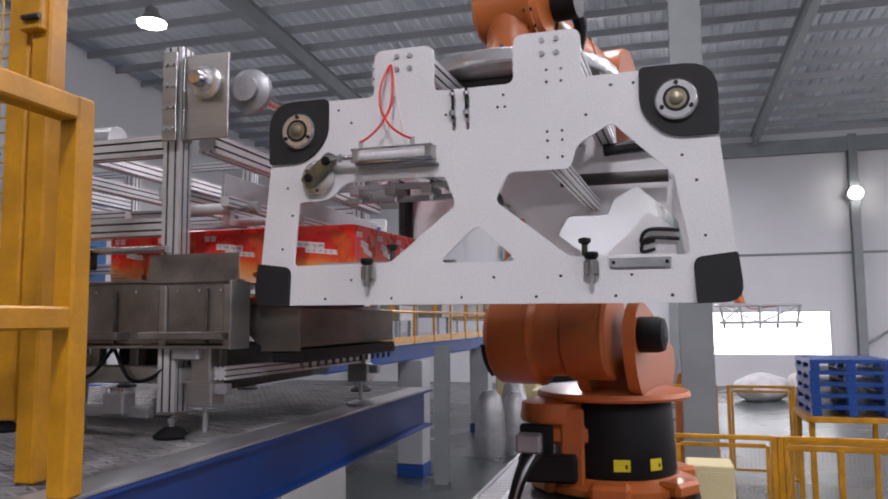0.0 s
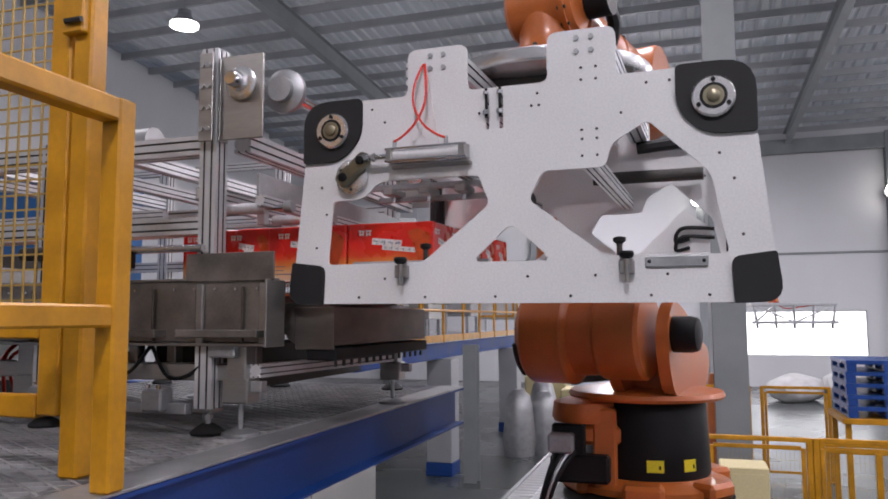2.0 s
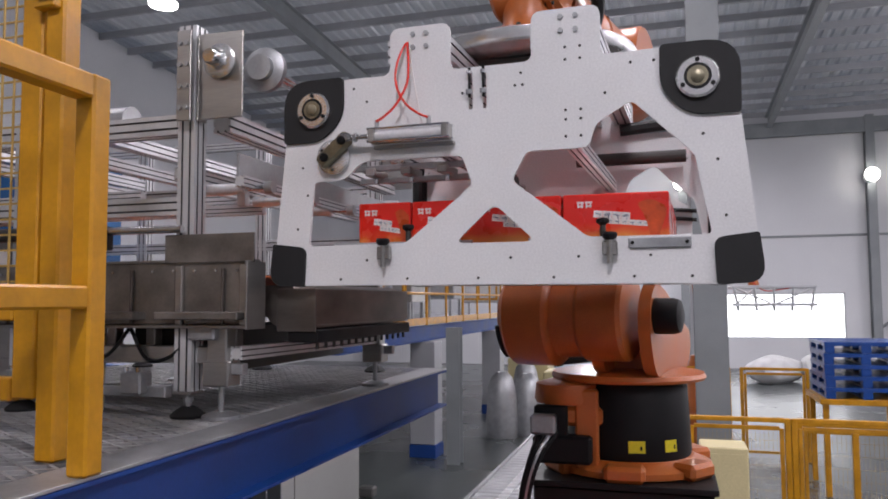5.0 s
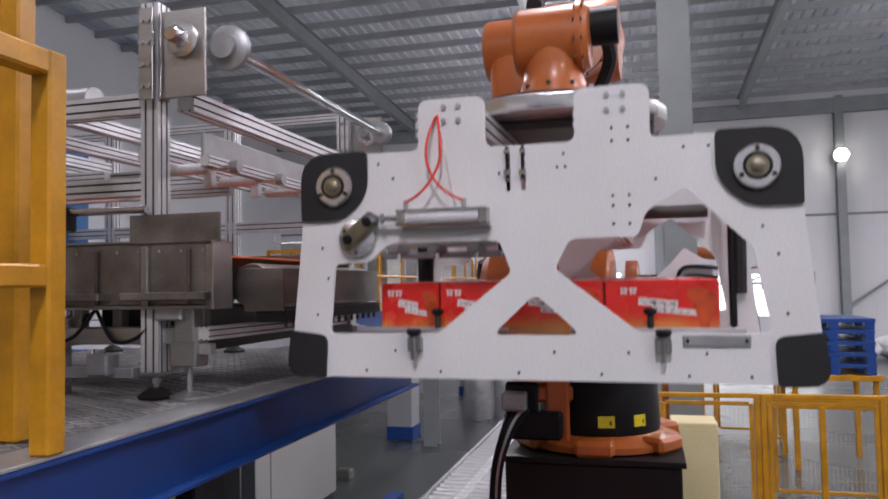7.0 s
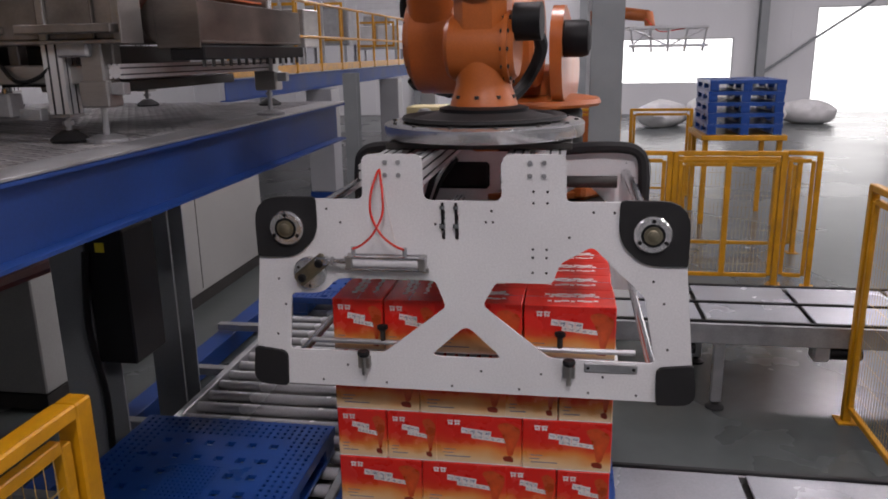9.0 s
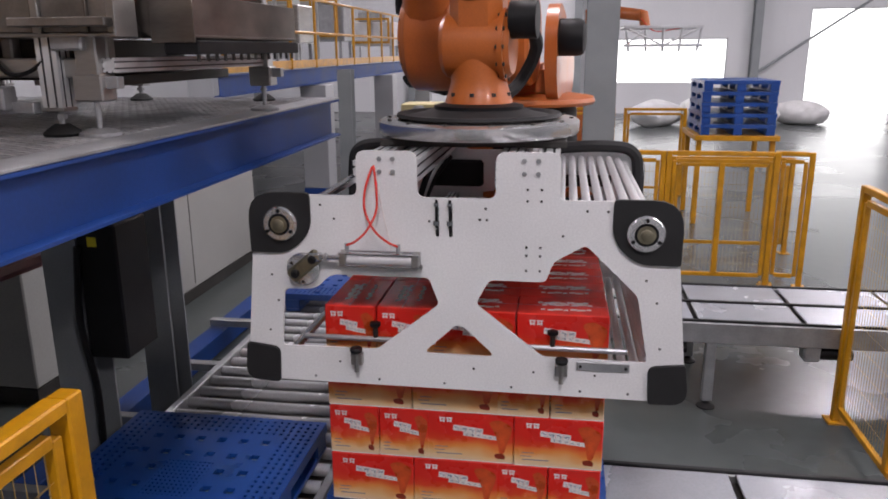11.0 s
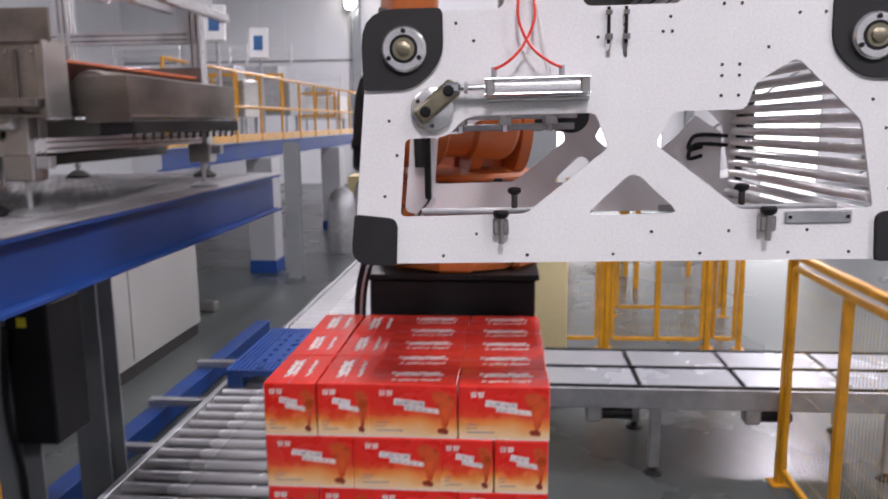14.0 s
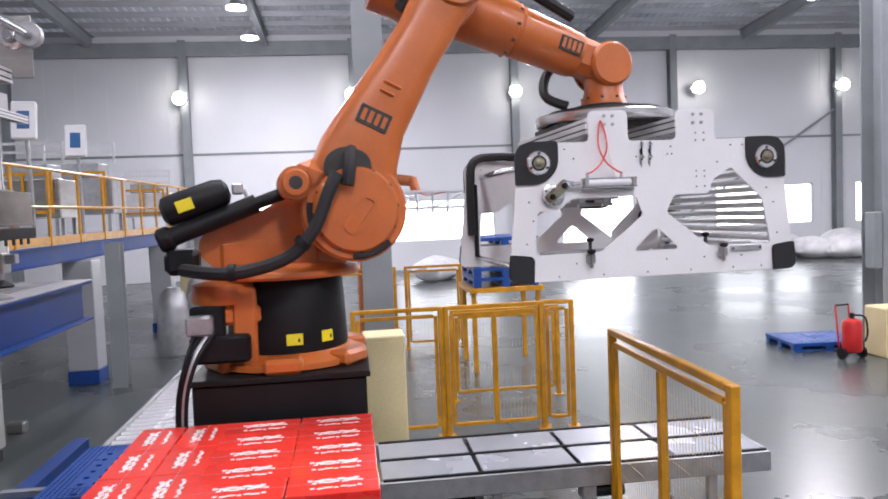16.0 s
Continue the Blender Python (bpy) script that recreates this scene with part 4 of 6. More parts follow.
            ring.append(la.verts.new((off + hx * math.copysign(abs(ca) ** 0.55, ca), hy * math.copysign(abs(sa) ** 0.55, sa), z)))
        rings.append(ring)
    for a, b in zip(rings, rings[1:]):
        for k in range(20):
            la.faces.new((a[k], a[(k + 1) % 20], b[(k + 1) % 20], b[k]))
    turned(la, [(0.078, -0.15), (0.082, -0.14), (0.085, 0.12)], pose(-0.33, 0, 0.0, 90), 28)
    box(la, (-0.20, 0, 0.05), (0.30, 0.24, 0.20), 0.05)
    link = part("link_arm", la, M_ORANGE, ob, "orange main arm link", smooth=True)
    part("nameplate", box(bm_new(), (0, 0, 0), (0.17, 0.006, 0.10), 0.003), M_DARKST, link, "dark plate with raised bars", pose(-0.10, -0.128, 0.46))
    for k in range(4):
        part("nameplate_bar", box(bm_new(), (-0.055 + k * 0.037, 0, 0), (0.022, 0.004, 0.06), 0.001), M_ORANGE, link, "", pose(-0.10, -0.133, 0.46))
    cover = part("joint_cover", turned(bm_new(), [(0.225, 0), (0.222, 0.014), (0.205, 0.03), (0.10, 0.034)], pose(0, -0.12, 0, 90), 40), M_ORANGE, link, smooth=True)
    part("cover_rim", cut_plate(rounded([(-0.035, -0.12), (0.055, -0.12), (0.055, 0.10), (-0.035, 0.10)], 0.05), [rounded([(-0.018, -0.10), (0.038, -0.10), (0.038, 0.08), (-0.018, 0.08)], 0.03)], 0.016), M_ORANGE, cover, "", pose(0.02, -0.166, 0, 0, 12))
    for k in range(12):
        a = k * math.tau / 12
        part("cover_bolt", turned(bm_new(), [(0.009, 0), (0.009, 0.008)], pose(0.212 * math.cos(a), -0.134, 0.212 * math.sin(a), 90), 6), M_DARKST, cover)
    for a0, a1 in ((-70, -20), (195, 235)):
        seg = bm_new()
        tube(seg, [(0.235 * math.cos(radians(a0 + (a1 - a0) * k / 4)), -0.135, 0.235 * math.sin(radians(a0 + (a1 - a0) * k / 4))) for k in range(5)], 0.016)
        part("stop_buffer", seg, M_RUBBER, link, "black rubber stop buffer", smooth=True)
    part("pivot_boss", turned(bm_new(), [(0.070, 0), (0.070, 0.02), (0.06, 0.028)], pose(-0.33, -0.145, 0.0, 90), 24), M_ORANGE, link, smooth=True)
    # solid dark disc and plate paint the shade of the bore and cable opening
    part("pivot_bore", turned(bm_new(), [(0.034, 0), (0.034, 0.032)], pose(-0.33, -0.145, 0.0, 90), 20), M_DARKST, link)
    part("cable_recess", cut_plate(rounded([(-0.23, 0.10), (-0.05, 0.08), (0.02, 0.17), (-0.05, 0.29), (-0.19, 0.27), (-0.25, 0.19)], 0.06), [], 0.012), M_DARKST, link, "dark plate standing for the shaded cable opening in the arm", pose(0, -0.138, 0))
    part("rib", box(bm_new(), (-0.08, -0.124, 0.66), (0.10, 0.02, 0.02), 0.008), M_ORANGE, link)
    part("rib", box(bm_new(), (-0.09, -0.126, 0.61), (0.08, 0.02, 0.02), 0.008), M_ORANGE, link)
    part("arm_hose", tube(bm_new(), [(-0.10, -0.20, 0.09), (-0.12, -0.19, 0.17), (-0.14, -0.15, 0.24), (-0.14, -0.10, 0.27)], 0.034), M_RUBBER, link, "black ribbed cable hose", smooth=True)
    # forearm: from the elbow along +x
    fa = bm_new()
    px = Matrix.Rotation(radians(90), 4, "Y")
    turned(fa, [(0.19, -0.36), (0.20, -0.34), (0.20, 0.04), (0.175, 0.08), (0.172, 0.10), (0.178, 0.12), (0.162, 0.50), (0.15, 0.505), (0.15, 0.52), (0.157, 0.53), (0.140, 0.90), (0.13, 0.94)], px, 36)
    turned(fa, [(0.21, -0.19), (0.22, -0.17), (0.22, 0.17), (0.21, 0.19)], pose(0, 0, 0, 90), 36)
    turned(fa, [(0.118, -0.145), (0.134, -0.125), (0.134, 0.125), (0.118, 0.145)], pose(L2, 0, 0, 90), 36)
    box(fa, (0.98, 0, 0), (0.28, 0.22, 0.22), 0.05)
    fore = part("forearm", fa, M_ORANGE, ob, "orange forearm with bolted sleeves", smooth=True)
    part("forearm_plate", box(bm_new(), (0.84, -0.147, 0.0), (0.15, 0.008, 0.09), 0.003), M_DARKST, fore, "dark plate with raised bars")
    for k in range(4):
        part("forearm_plate_bar", box(bm_new(), (0.79 + k * 0.033, -0.153, 0.0), (0.02, 0.005, 0.06), 0.001), M_ORANGE, fore)
    part("elbow_motor", rod(bm_new(), (-0.62, -0.09, 0.02), (-0.35, -0.09, 0.02), 0.085, seg=24), M_BLACK, fore, "black servo motor", smooth=True)
    part("elbow_motor", rod(bm_new(), (-0.58, 0.09, 0.02), (-0.35, 0.09, 0.02), 0.085, seg=24), M_BLACK, fore, "black servo motor", smooth=True)
    part("elbow_hose", tube(bm_new(), [(-0.2, -0.2, -0.2), (-0.1, -0.24, 0.1), (0.1, -0.21, 0.24), (0.45, -0.17, 0.20), (0.8, -0.12, 0.17)], 0.036), M_RUBBER, fore, "black ribbed cable hose", smooth=True)
    part("wrist_motor", rod(bm_new(), (L2 - 0.10, 0.14, 0.04), (L2 - 0.10, 0.25, 0.04), 0.075, seg=24), M_BLACK, fore, "black servo motor", smooth=True)
    for k in range(10):
        a = k * math.tau / 10
        part("sleeve_bolt", turned(bm_new(), [(0.011, 0), (0.011, 0.02)], pose(0.5, 0.158 * math.cos(a), 0.158 * math.sin(a)) @ Matrix.Rotation(radians(-90), 4, "Y"), 6), M_DARKST, fore)
    fl = part("wrist_flange", turned(bm_new(), [(0.118, -0.012), (0.148, -0.010), (0.148, 0.010), (0.118, 0.012)], pose(L2, 0.112, 0, 90), 36), M_ORANGE, fore, smooth=True)
    for k in range(12):
        a = k * math.tau / 12
        part("flange_bolt", turned(bm_new(), [(0.008, -0.018), (0.008, 0.018)], pose(L2 + 0.139 * math.cos(a), 0.112, 0.139 * math.sin(a), 90), 6), M_DARKST, fl)
    # wrist: hangs down from the origin
    wr = bm_new()
    turned(wr, [(0.118, 0.06), (0.124, 0.0), (0.120, -0.10), (0.118, -0.15), (0.130, -0.19), (0.142, -0.225), (0.145, -0.24), (0.13, -0.25)], None, 36)
    wrist = part("wrist", wr, M_ORANGE, ob, "orange wrist above the tool disc", smooth=True)
    part("wrist_collar", turned(bm_new(), [(0.15, -WRIST), (0.19, -0.262), (0.19, -0.245), (0.15, -0.235)], None, 36), M_BLACK, wrist, smooth=True)
    part("wrist_hose", tube(bm_new(), [(-0.1, 0.16, 0.12), (-0.28, 0.2, 0.0), (-0.34, 0.12, -0.16), (-0.22, 0.05, -0.235)], 0.03), M_RUBBER, wrist, "black ribbed cable hose", smooth=True)
    for k in range(9):
        a = k * math.tau / 9
        part("wrist_bolt", turned(bm_new(), [(0.01, 0), (0.01, 0.014)], pose(0.132 * math.cos(a), 0.132 * math.sin(a), -0.205), 6), M_DARKST, wrist)
    return ob, carousel, link, fore, wrist


bot, carousel, link_arm, forearm, wrist = robot()
pd = empty("robot_pedestal", pose(-0.352, 4.22, 0), "black steel pedestal box under the robot", "pedestal")
b = bm_new()
box(b, (0, 0, 0.86), (0.87, 0.87, 1.68), 0.01)
part("pedestal_body", b, M_BLACK, pd)
part("top_plate", box(bm_new(), (0, 0, 1.715), (0.91, 0.92, 0.03), 0.004), M_BLACK, pd)
part("foot_plate", box(bm_new(), (0, 0, 0.01), (1.1, 1.1, 0.02), 0.003), M_BLACK, pd)


# ---- what moves ----
GRIP_ROWS = [  # seconds, x, y, z of the front plate's middle, yaw, lean, pitch
    (0, -0.646, 2.323, 3.306, -1.8, 0.37, 1.0), (4.2, -0.646, 2.323, 3.306, -1.8, 0.37, 1.0), (5.1, -0.645, 2.323, 3.306, -1.7, 0.35, 0.9), (5.6, -0.53, 2.324, 3.308, -1.1, 0.2, 0.6),
    (6.1, -0.40, 2.325, 3.312, -0.3, 0.05, 0.1), (6.5, -0.389, 2.325, 3.311, -0.15, 0.0, 0.0), (7.0, -0.391, 2.232, 2.931, -0.2, 0.35, 0.8), (7.5, -0.419, 2.275, 2.517, -0.5, 0.35, 0.75),
    (8.0, -0.455, 2.450, 2.179, -1.1, -0.05, 0.5), (8.5, -0.457, 2.516, 1.917, -0.9, -0.15, 0.6), (9.0, -0.456, 2.518, 1.886, -0.25, -0.1, 0.05), (11.5, -0.455, 2.515, 1.887, -0.25, -0.03, 0.03),
    (12.0, -0.455, 2.516, 1.887, -0.3, 0, 0.02), (12.5, -0.438, 2.516, 1.948, -0.7, -0.05, 0.35), (13.0, -0.325, 2.451, 2.163, -1.8, -0.15, 0.35), (13.5, -0.037, 2.236, 2.402, -1.2, -0.5, 0.0),
    (14.0, 0.290, 2.158, 2.727, 1.0, -0.7, -0.5), (14.5, 0.494, 2.204, 2.892, 2.0, -0.1, -0.8), (15.0, 0.977, 2.534, 2.852, 3.3, -0.4, 0.2), (15.5, 1.424, 3.104, 2.798, 3.3, -0.25, 0.0),
    (16.0, 1.668, 3.835, 2.753, 2.7, 0.0, -0.5)]
LAYER_ROWS = [  # seconds, how far the carton layer still is from its place in the gripper
    (0, -1.06), (1.5, -0.91), (2.0, -0.88), (2.5, -0.81), (3.0, -0.67), (3.5, -0.30), (4.2, -0.01), (4.6, 0.0), (16, 0.0)]
BED_ROWS = [(0, 0.0), (9.2, 0.0), (9.5, 0.04), (10.9, 1.10), (11.3, 1.14), (16, 1.14)]


def glide(rows, t):
    """A smooth value between rows, without overshoot."""
    ts = [r[0] for r in rows]
    i = max(0, min(len(rows) - 2, sum(1 for s in ts if s <= t) - 1))
    out = []
    for c in range(1, len(rows[0])):
        def slope(k):
            if k <= 0 or k >= len(rows) - 1:
                j = 0 if k <= 0 else len(rows) - 2
                return (rows[j + 1][c] - rows[j][c]) / (ts[j + 1] - ts[j])
            d0, d1 = (rows[k][c] - rows[k - 1][c]) / (ts[k] - ts[k - 1]), (rows[k + 1][c] - rows[k][c]) / (ts[k + 1] - ts[k])
            return 0.0 if d0 * d1 <= 0 else 2 * d0 * d1 / (d0 + d1)
        h = ts[i + 1] - ts[i]
        u = min(1, max(0, (t - ts[i]) / h))
        a, b = rows[i][c], rows[i + 1][c]
        out.append(a * (1 + 2 * u) * (1 - u) ** 2 + slope(i) * h * u * (1 - u) ** 2 + b * u * u * (3 - 2 * u) + slope(i + 1) * h * u * u * (u - 1))
    return out


def grip_pose(t):
    x, y, z, yaw, lean, pitch = glide(GRIP_ROWS, t)
    return pose(x, y, z, pitch, lean, yaw)


GAP = 1.34


def joints(t):
    """Poses of the robot's parts, in its own space, for the gripper's pose at a time."""
    g = grip_pose(t)
    c = g @ Vector((0, GAP / 2, FLANGE))
    w = Vector((c.x - AX, c.y - AY, c.z + WRIST - AZ))
    turn = math.atan2(w.y, w.x)
    r, h = math.hypot(w.x, w.y) - A2R, w.z - A2Z
    d = min(math.hypot(r, h), L1 + L2 - 0.002)
    a = math.atan2(h, r) + math.acos(max(-1, min(1, (L1 * L1 + d * d - L2 * L2) / (2 * L1 * d))))
    ex, ez = A2R + L1 * math.cos(a), A2Z + L1 * math.sin(a)
    fb = math.atan2(w.z - ez, A2R + r - ex)
    spin = Matrix.Rotation(turn, 4, "Z")
    return (spin,
            spin @ pose(A2R, -0.38, A2Z) @ Matrix.Rotation(math.pi / 2 - a, 4, "Y"),
            spin @ pose(ex, 0, ez) @ Matrix.Rotation(-fb, 4, "Y"),
            Matrix.Translation(w) @ spin)


def motions():
    times = [k * 0.25 for k in range(65)]
    walk(grip, [(t, grip_pose(t)) for t in times])
    rows = [(t, joints(t)) for t in times]
    for i, ob in enumerate((carousel, link_arm, forearm, wrist)):
        walk(ob, [(t, j[i]) for t, j in rows])
    # the layer rides in the gripper, then stays on the stack
    rest = pose(STACK[0], STACK[1], PALLET_TOP + 3 * CH)
    ride = []
    for t in times:
        if t <= 9.5:
            shift, = glide(LAYER_ROWS, t)
            ride.append((t, grip_pose(t) @ pose(shift, 0.67, -0.535)))
        elif t >= 10.5:
            ride.append((t, rest))
    for ob, local in layer_cartons:
        walk(ob, [(t, m @ local) for t, m in ride])
    for ob, sx, i in bed_rollers:
        rows = []
        for t in times:
            s, = glide(BED_ROWS, t)
            x, z = bed_path(-0.55 + i * 0.046 + s)
            rows.append((t, pose(sx * x, 0, z)))
        walk(ob, rows)


# ---- platform with the layer machine ----
before = set(bpy.data.objects)
DECK, EDGE = 2.14, -1.73
pb = part("platform_beam", hbeam(bm_new(), 7.55, 0.27, 0.15, 0.014), M_BLUE, m=pose(EDGE - 0.075, -2.0, DECK - 0.15))
tagged(pb, "blue painted steel edge beam of the platform", "beam", kind="structure")
eb = part("platform_beam", hbeam(bm_new(), 5.0, 0.27, 0.15, 0.014), M_BLUE, m=pose(EDGE - 0.16, 5.47, DECK - 0.15, 0, 0, 90))
tagged(eb, "blue painted steel end beam of the platform", "beam", kind="structure")
deck = bm_new()
box(deck, (EDGE - 0.09, 1.775, DECK - 0.007), (0.18, 7.55, 0.012), 0.002)
tagged(part("deck_edge", deck, M_GALV), "worn pale steel edge strip of the platform deck", "deck edge", kind="structure")


def grating():
    """Expanded metal: slanted strands in diamonds."""
    verts, faces = [], []

    def strand(a, b):
        d = (Vector(b) - Vector(a)).normalized()
        s = Vector((-d.y, d.x, 0)) * 0.0055
        k = len(verts)
        for p in (a, b):
            for z in (0, -0.012):
                verts.extend([(p[0] + s.x, p[1] + s.y, DECK + z), (p[0] - s.x, p[1] - s.y, DECK + z)])
        faces.extend([(k, k + 1, k + 5, k + 4), (k + 2, k + 6, k + 7, k + 3), (k, k + 4, k + 6, k + 2), (k + 1, k + 3, k + 7, k + 5)])

    dx, dy = 0.072, 0.040
    nx, ny = 36, 116
    for j in range(ny):
        for i in range(nx):
            x, y = EDGE - 0.18 - i * dx, 0.9 + j * dy
            if (i + j) % 2 == 0:
                strand((x, y), (x - dx, y + dy))
            else:
                strand((x, y + dy), (x - dx, y))
    me = bpy.data.meshes.new("deck_grating")
    me.from_pydata(verts, [], faces)
    me.materials.append(M_GRATE)
    tagged(new("deck_grating", me), "expanded metal walkway grating of the platform deck", "grating", kind="stuff")


grating()
for y in (0.9, 2.4, 3.9, 5.3):
    tagged(part("deck_joist", box(bm_new(), (-3.3, y, DECK - 0.09), (2.9, 0.08, 0.14), 0.004), M_BLUE), "blue steel joist under the deck", "joist", "deck joists", "structure")
# added dark sheet: stops light through the grating, darkens the space below
tagged(part("deck_sheet", box(bm_new(), (-6.4, 1.775, DECK - 0.17), (9.0, 7.3, 0.02)), M_DARKST), "dark sheet added under the deck to block light", "deck", kind="structure")


def profile_post(x, y, z0, z1, w=0.09):
    ob = empty("profile_post", pose(x, y, 0), "slotted aluminium machine post on a rubber foot", "post", "machine posts")
    part("profile", profile_bar(bm_new(), (0, 0, z0 + 0.12), (0, 0, z1), w, w), [M_ALU, M_SLOT_SHADE], ob)
    part("base_plate", box(bm_new(), (0, 0, z0 + 0.112), (w + 0.01, w + 0.01, 0.014), 0.002), M_INOX, ob)
    part("foot_screw", rod(bm_new(), (0, 0, z0 + 0.03), (0, 0, z0 + 0.12), 0.014, seg=10), M_GALV, ob)
    part("foot_nut", rod(bm_new(), (0, 0, z0 + 0.07), (0, 0, z0 + 0.09), 0.024, seg=6), M_GALV, ob)
    part("rubber_foot", turned(bm_new(), [(0.075, z0), (0.08, z0 + 0.012), (0.06, z0 + 0.03), (0.03, z0 + 0.05)], None, 24), M_RUBBER, ob, smooth=True)
    return ob


profile_post(-2.16, 2.88, DECK, 3.94)
profile_post(-2.16, 5.14, DECK, 3.94)
profile_post(-3.10, 2.88, DECK, 3.55)
profile_post(-3.10, 5.14, DECK, 3.94)
profile_post(-4.2, 2.88, DECK, 3.94)
profile_post(-4.2, 5.14, DECK, 3.94)
bars = [((-2.21, 2.88, 3.48), (-5.0, 2.88, 3.48), 0.09), ((-2.21, 2.88, 3.10), (-5.0, 2.88, 3.10), 0.08), ((-2.21, 5.14, 3.48), (-5.0, 5.14, 3.48), 0.08), ((-2.21, 5.14, 3.10), (-5.0, 5.14, 3.10), 0.08),
        ((-2.05, 2.95, 3.50), (-2.05, 5.16, 3.50), 0.09), ((-1.95, 2.95, 3.22), (-1.95, 5.16, 3.22), 0.05), ((-2.3, 2.98, 3.28), (-2.3, 5.08, 3.28), 0.06), ((-3.10, 2.93, 3.60), (-3.10, 5.08, 3.60), 0.08),
        ((-2.5, 3.3, 3.22), (-5.0, 3.3, 3.22), 0.06), ((-2.4, 3.8, 3.20), (-5.0, 3.8, 3.20), 0.06), ((-4.2, 2.93, 3.62), (-4.2, 5.08, 3.62), 0.08), ((-2.6, 3.1, 3.20), (-5.0, 3.1, 3.20), 0.05),
        ((-2.16, 5.14, 3.9), (-5.0, 5.14, 3.9), 0.06), ((-3.6, 2.93, 3.40), (-3.6, 5.08, 3.40), 0.06), ((-2.75, 2.93, 3.36), (-2.75, 5.08, 3.36), 0.06), ((-2.2, 3.6, 3.17), (-5.0, 3.6, 3.17), 0.05)]
for p, q, w in bars:
    ob = part("profile_rail", profile_bar(bm_new(), p, q, w, w), [M_ALU, M_SLOT_SHADE])
    tagged(ob, "slotted aluminium frame rail of the layer machine", "rail", "machine rails")

# upper shaft with its bearing plates
for y in (2.84, 5.16):
    pl = empty("bearing_plate", pose(-2.11, y, 3.5), "bolted stainless bearing plate with shaft end", "bearing plate", "bearing plates")
    part("plate", box(bm_new(), (0.125, 0, 0.19), (0.23, 0.012, 0.40), 0.004), M_INOX, pl)
    part("side_flange", box(bm_new(), (0.004, 0.03, 0.19), (0.012, 0.07, 0.40), 0.003), M_INOX, pl)
    part("shaft_end", turned(bm_new(), [(0.03, -0.03), (0.036, 0.0), (0.036, 0.05), (0.03, 0.07)], pose(0.13, -0.04, 0.25, 90), 20), M_CHROME, pl, smooth=True)
    part("bearing_block", turned(bm_new(), [(0.075, 0), (0.08, 0.006), (0.08, 0.02), (0.06, 0.03)], pose(0.13, -0.006, 0.25, 90), 24), M_FLANGE, pl, smooth=True)
    part("shaft_nut", rod(bm_new(), (0.13, -0.035, 0.25), (0.13, -0.065, 0.25), 0.048, seg=6), M_CHROME, pl)
    part("post_bracket", box(bm_new(), (-0.035, -0.05, 0.19), (0.075, 0.010, 0.42), 0.003), M_INOX, pl)
    for k in range(4):
        for dx in (-0.052, -0.018):
            part("bracket_bolt", turned(bm_new(), [(0.010, 0), (0.012, 0.010)], pose(dx, -0.055, 0.04 + k * 0.10, 90), 6), M_GALV, pl)
    for i in range(3):
        for j in range(2):
            part("plate_bolt", turned(bm_new(), [(0.008, -0.012), (0.01, 0)], pose(0.05 + i * 0.065, -0.004, 0.035 + j * 0.055, 90), 6), M_DARKST, pl)
dr = empty("upper_roller", pose(-1.84, 2.88, 3.74), "bright steel roller with a pale end drum", "roller")
part("roller_tube", rod(bm_new(), (0, 0.1, 0), (0, 2.2, 0), 0.03, seg=24), M_CHROME, dr, smooth=True)
part("end_drum", turned(bm_new(), [(0.085, 0.0), (0.105, 0.006), (0.105, 0.035), (0.085, 0.045), (0.06, 0.05), (0.06, 0.08)], pose(0, 0.12, 0, 90), 36), M_GALV, dr, smooth=True)
part("end_drum", turned(bm_new(), [(0.075, 0.0), (0.08, 0.01), (0.08, 0.05), (0.075, 0.06)], pose(0, 2.2, 0, 90), 36), M_GALV, dr, smooth=True)
gs = part("guide_sheet", box(bm_new(), (-1.98, 3.98, 3.28), (0.02, 2.0, 0.16), 0.004), M_GALV)
tagged(gs, "long galvanised guide sheet under the machine frame", "guide sheet")
for y in (3.05, 3.5, 4.0):
    nz = empty("air_gripper", pose(-2.2, y, 3.20), "small pneumatic stopper on an aluminium bracket", "air cylinder", "stoppers")
    part("body", rod(bm_new(), (0, 0, 0), (0.22, 0, 0), 0.028, seg=14), M_ALU, nz, smooth=True)
    part("stopper_rod", rod(bm_new(), (0.22, 0, 0), (0.34, 0, 0), 0.012, seg=10), M_CHROME, nz, smooth=True)
    part("bracket", box(bm_new(), (-0.07, 0, 0.05), (0.05, 0.05, 0.14), 0.004), M_ALU, nz)
    part("cap", rod(bm_new(), (0.33, 0, 0), (0.37, 0, 0), 0.03, seg=14), M_GALV, nz, smooth=True)

# infeed table: stainless trough with a dark nose
tb = empty("infeed_table", pose(-1.62, 2.84, 0), "stainless carton infeed table with belt and nose roller", "conveyor")
part("side_panel", box(bm_new(), (-1.75, 0.0, 2.70), (3.1, 0.02, 0.28), 0.004), M_TABLE_SHADED, tb)
part("side_panel", box(bm_new(), (-1.75, 1.52, 2.70), (3.1, 0.02, 0.28), 0.004), M_TABLE_SHADED, tb)
part("top_flange", box(bm_new(), (-1.75, 0.03, 2.845), (3.1, 0.1, 0.012), 0.003), M_INOX, tb)
part("guide_strip", box(bm_new(), (-0.40, -0.02, 2.90), (0.46, 0.012, 0.13), 0.003), M_TABLE_SHADED, tb)
part("bottom_flange", box(bm_new(), (-1.75, 0.02, 2.55), (3.1, 0.1, 0.016), 0.003), M_INOX, tb)
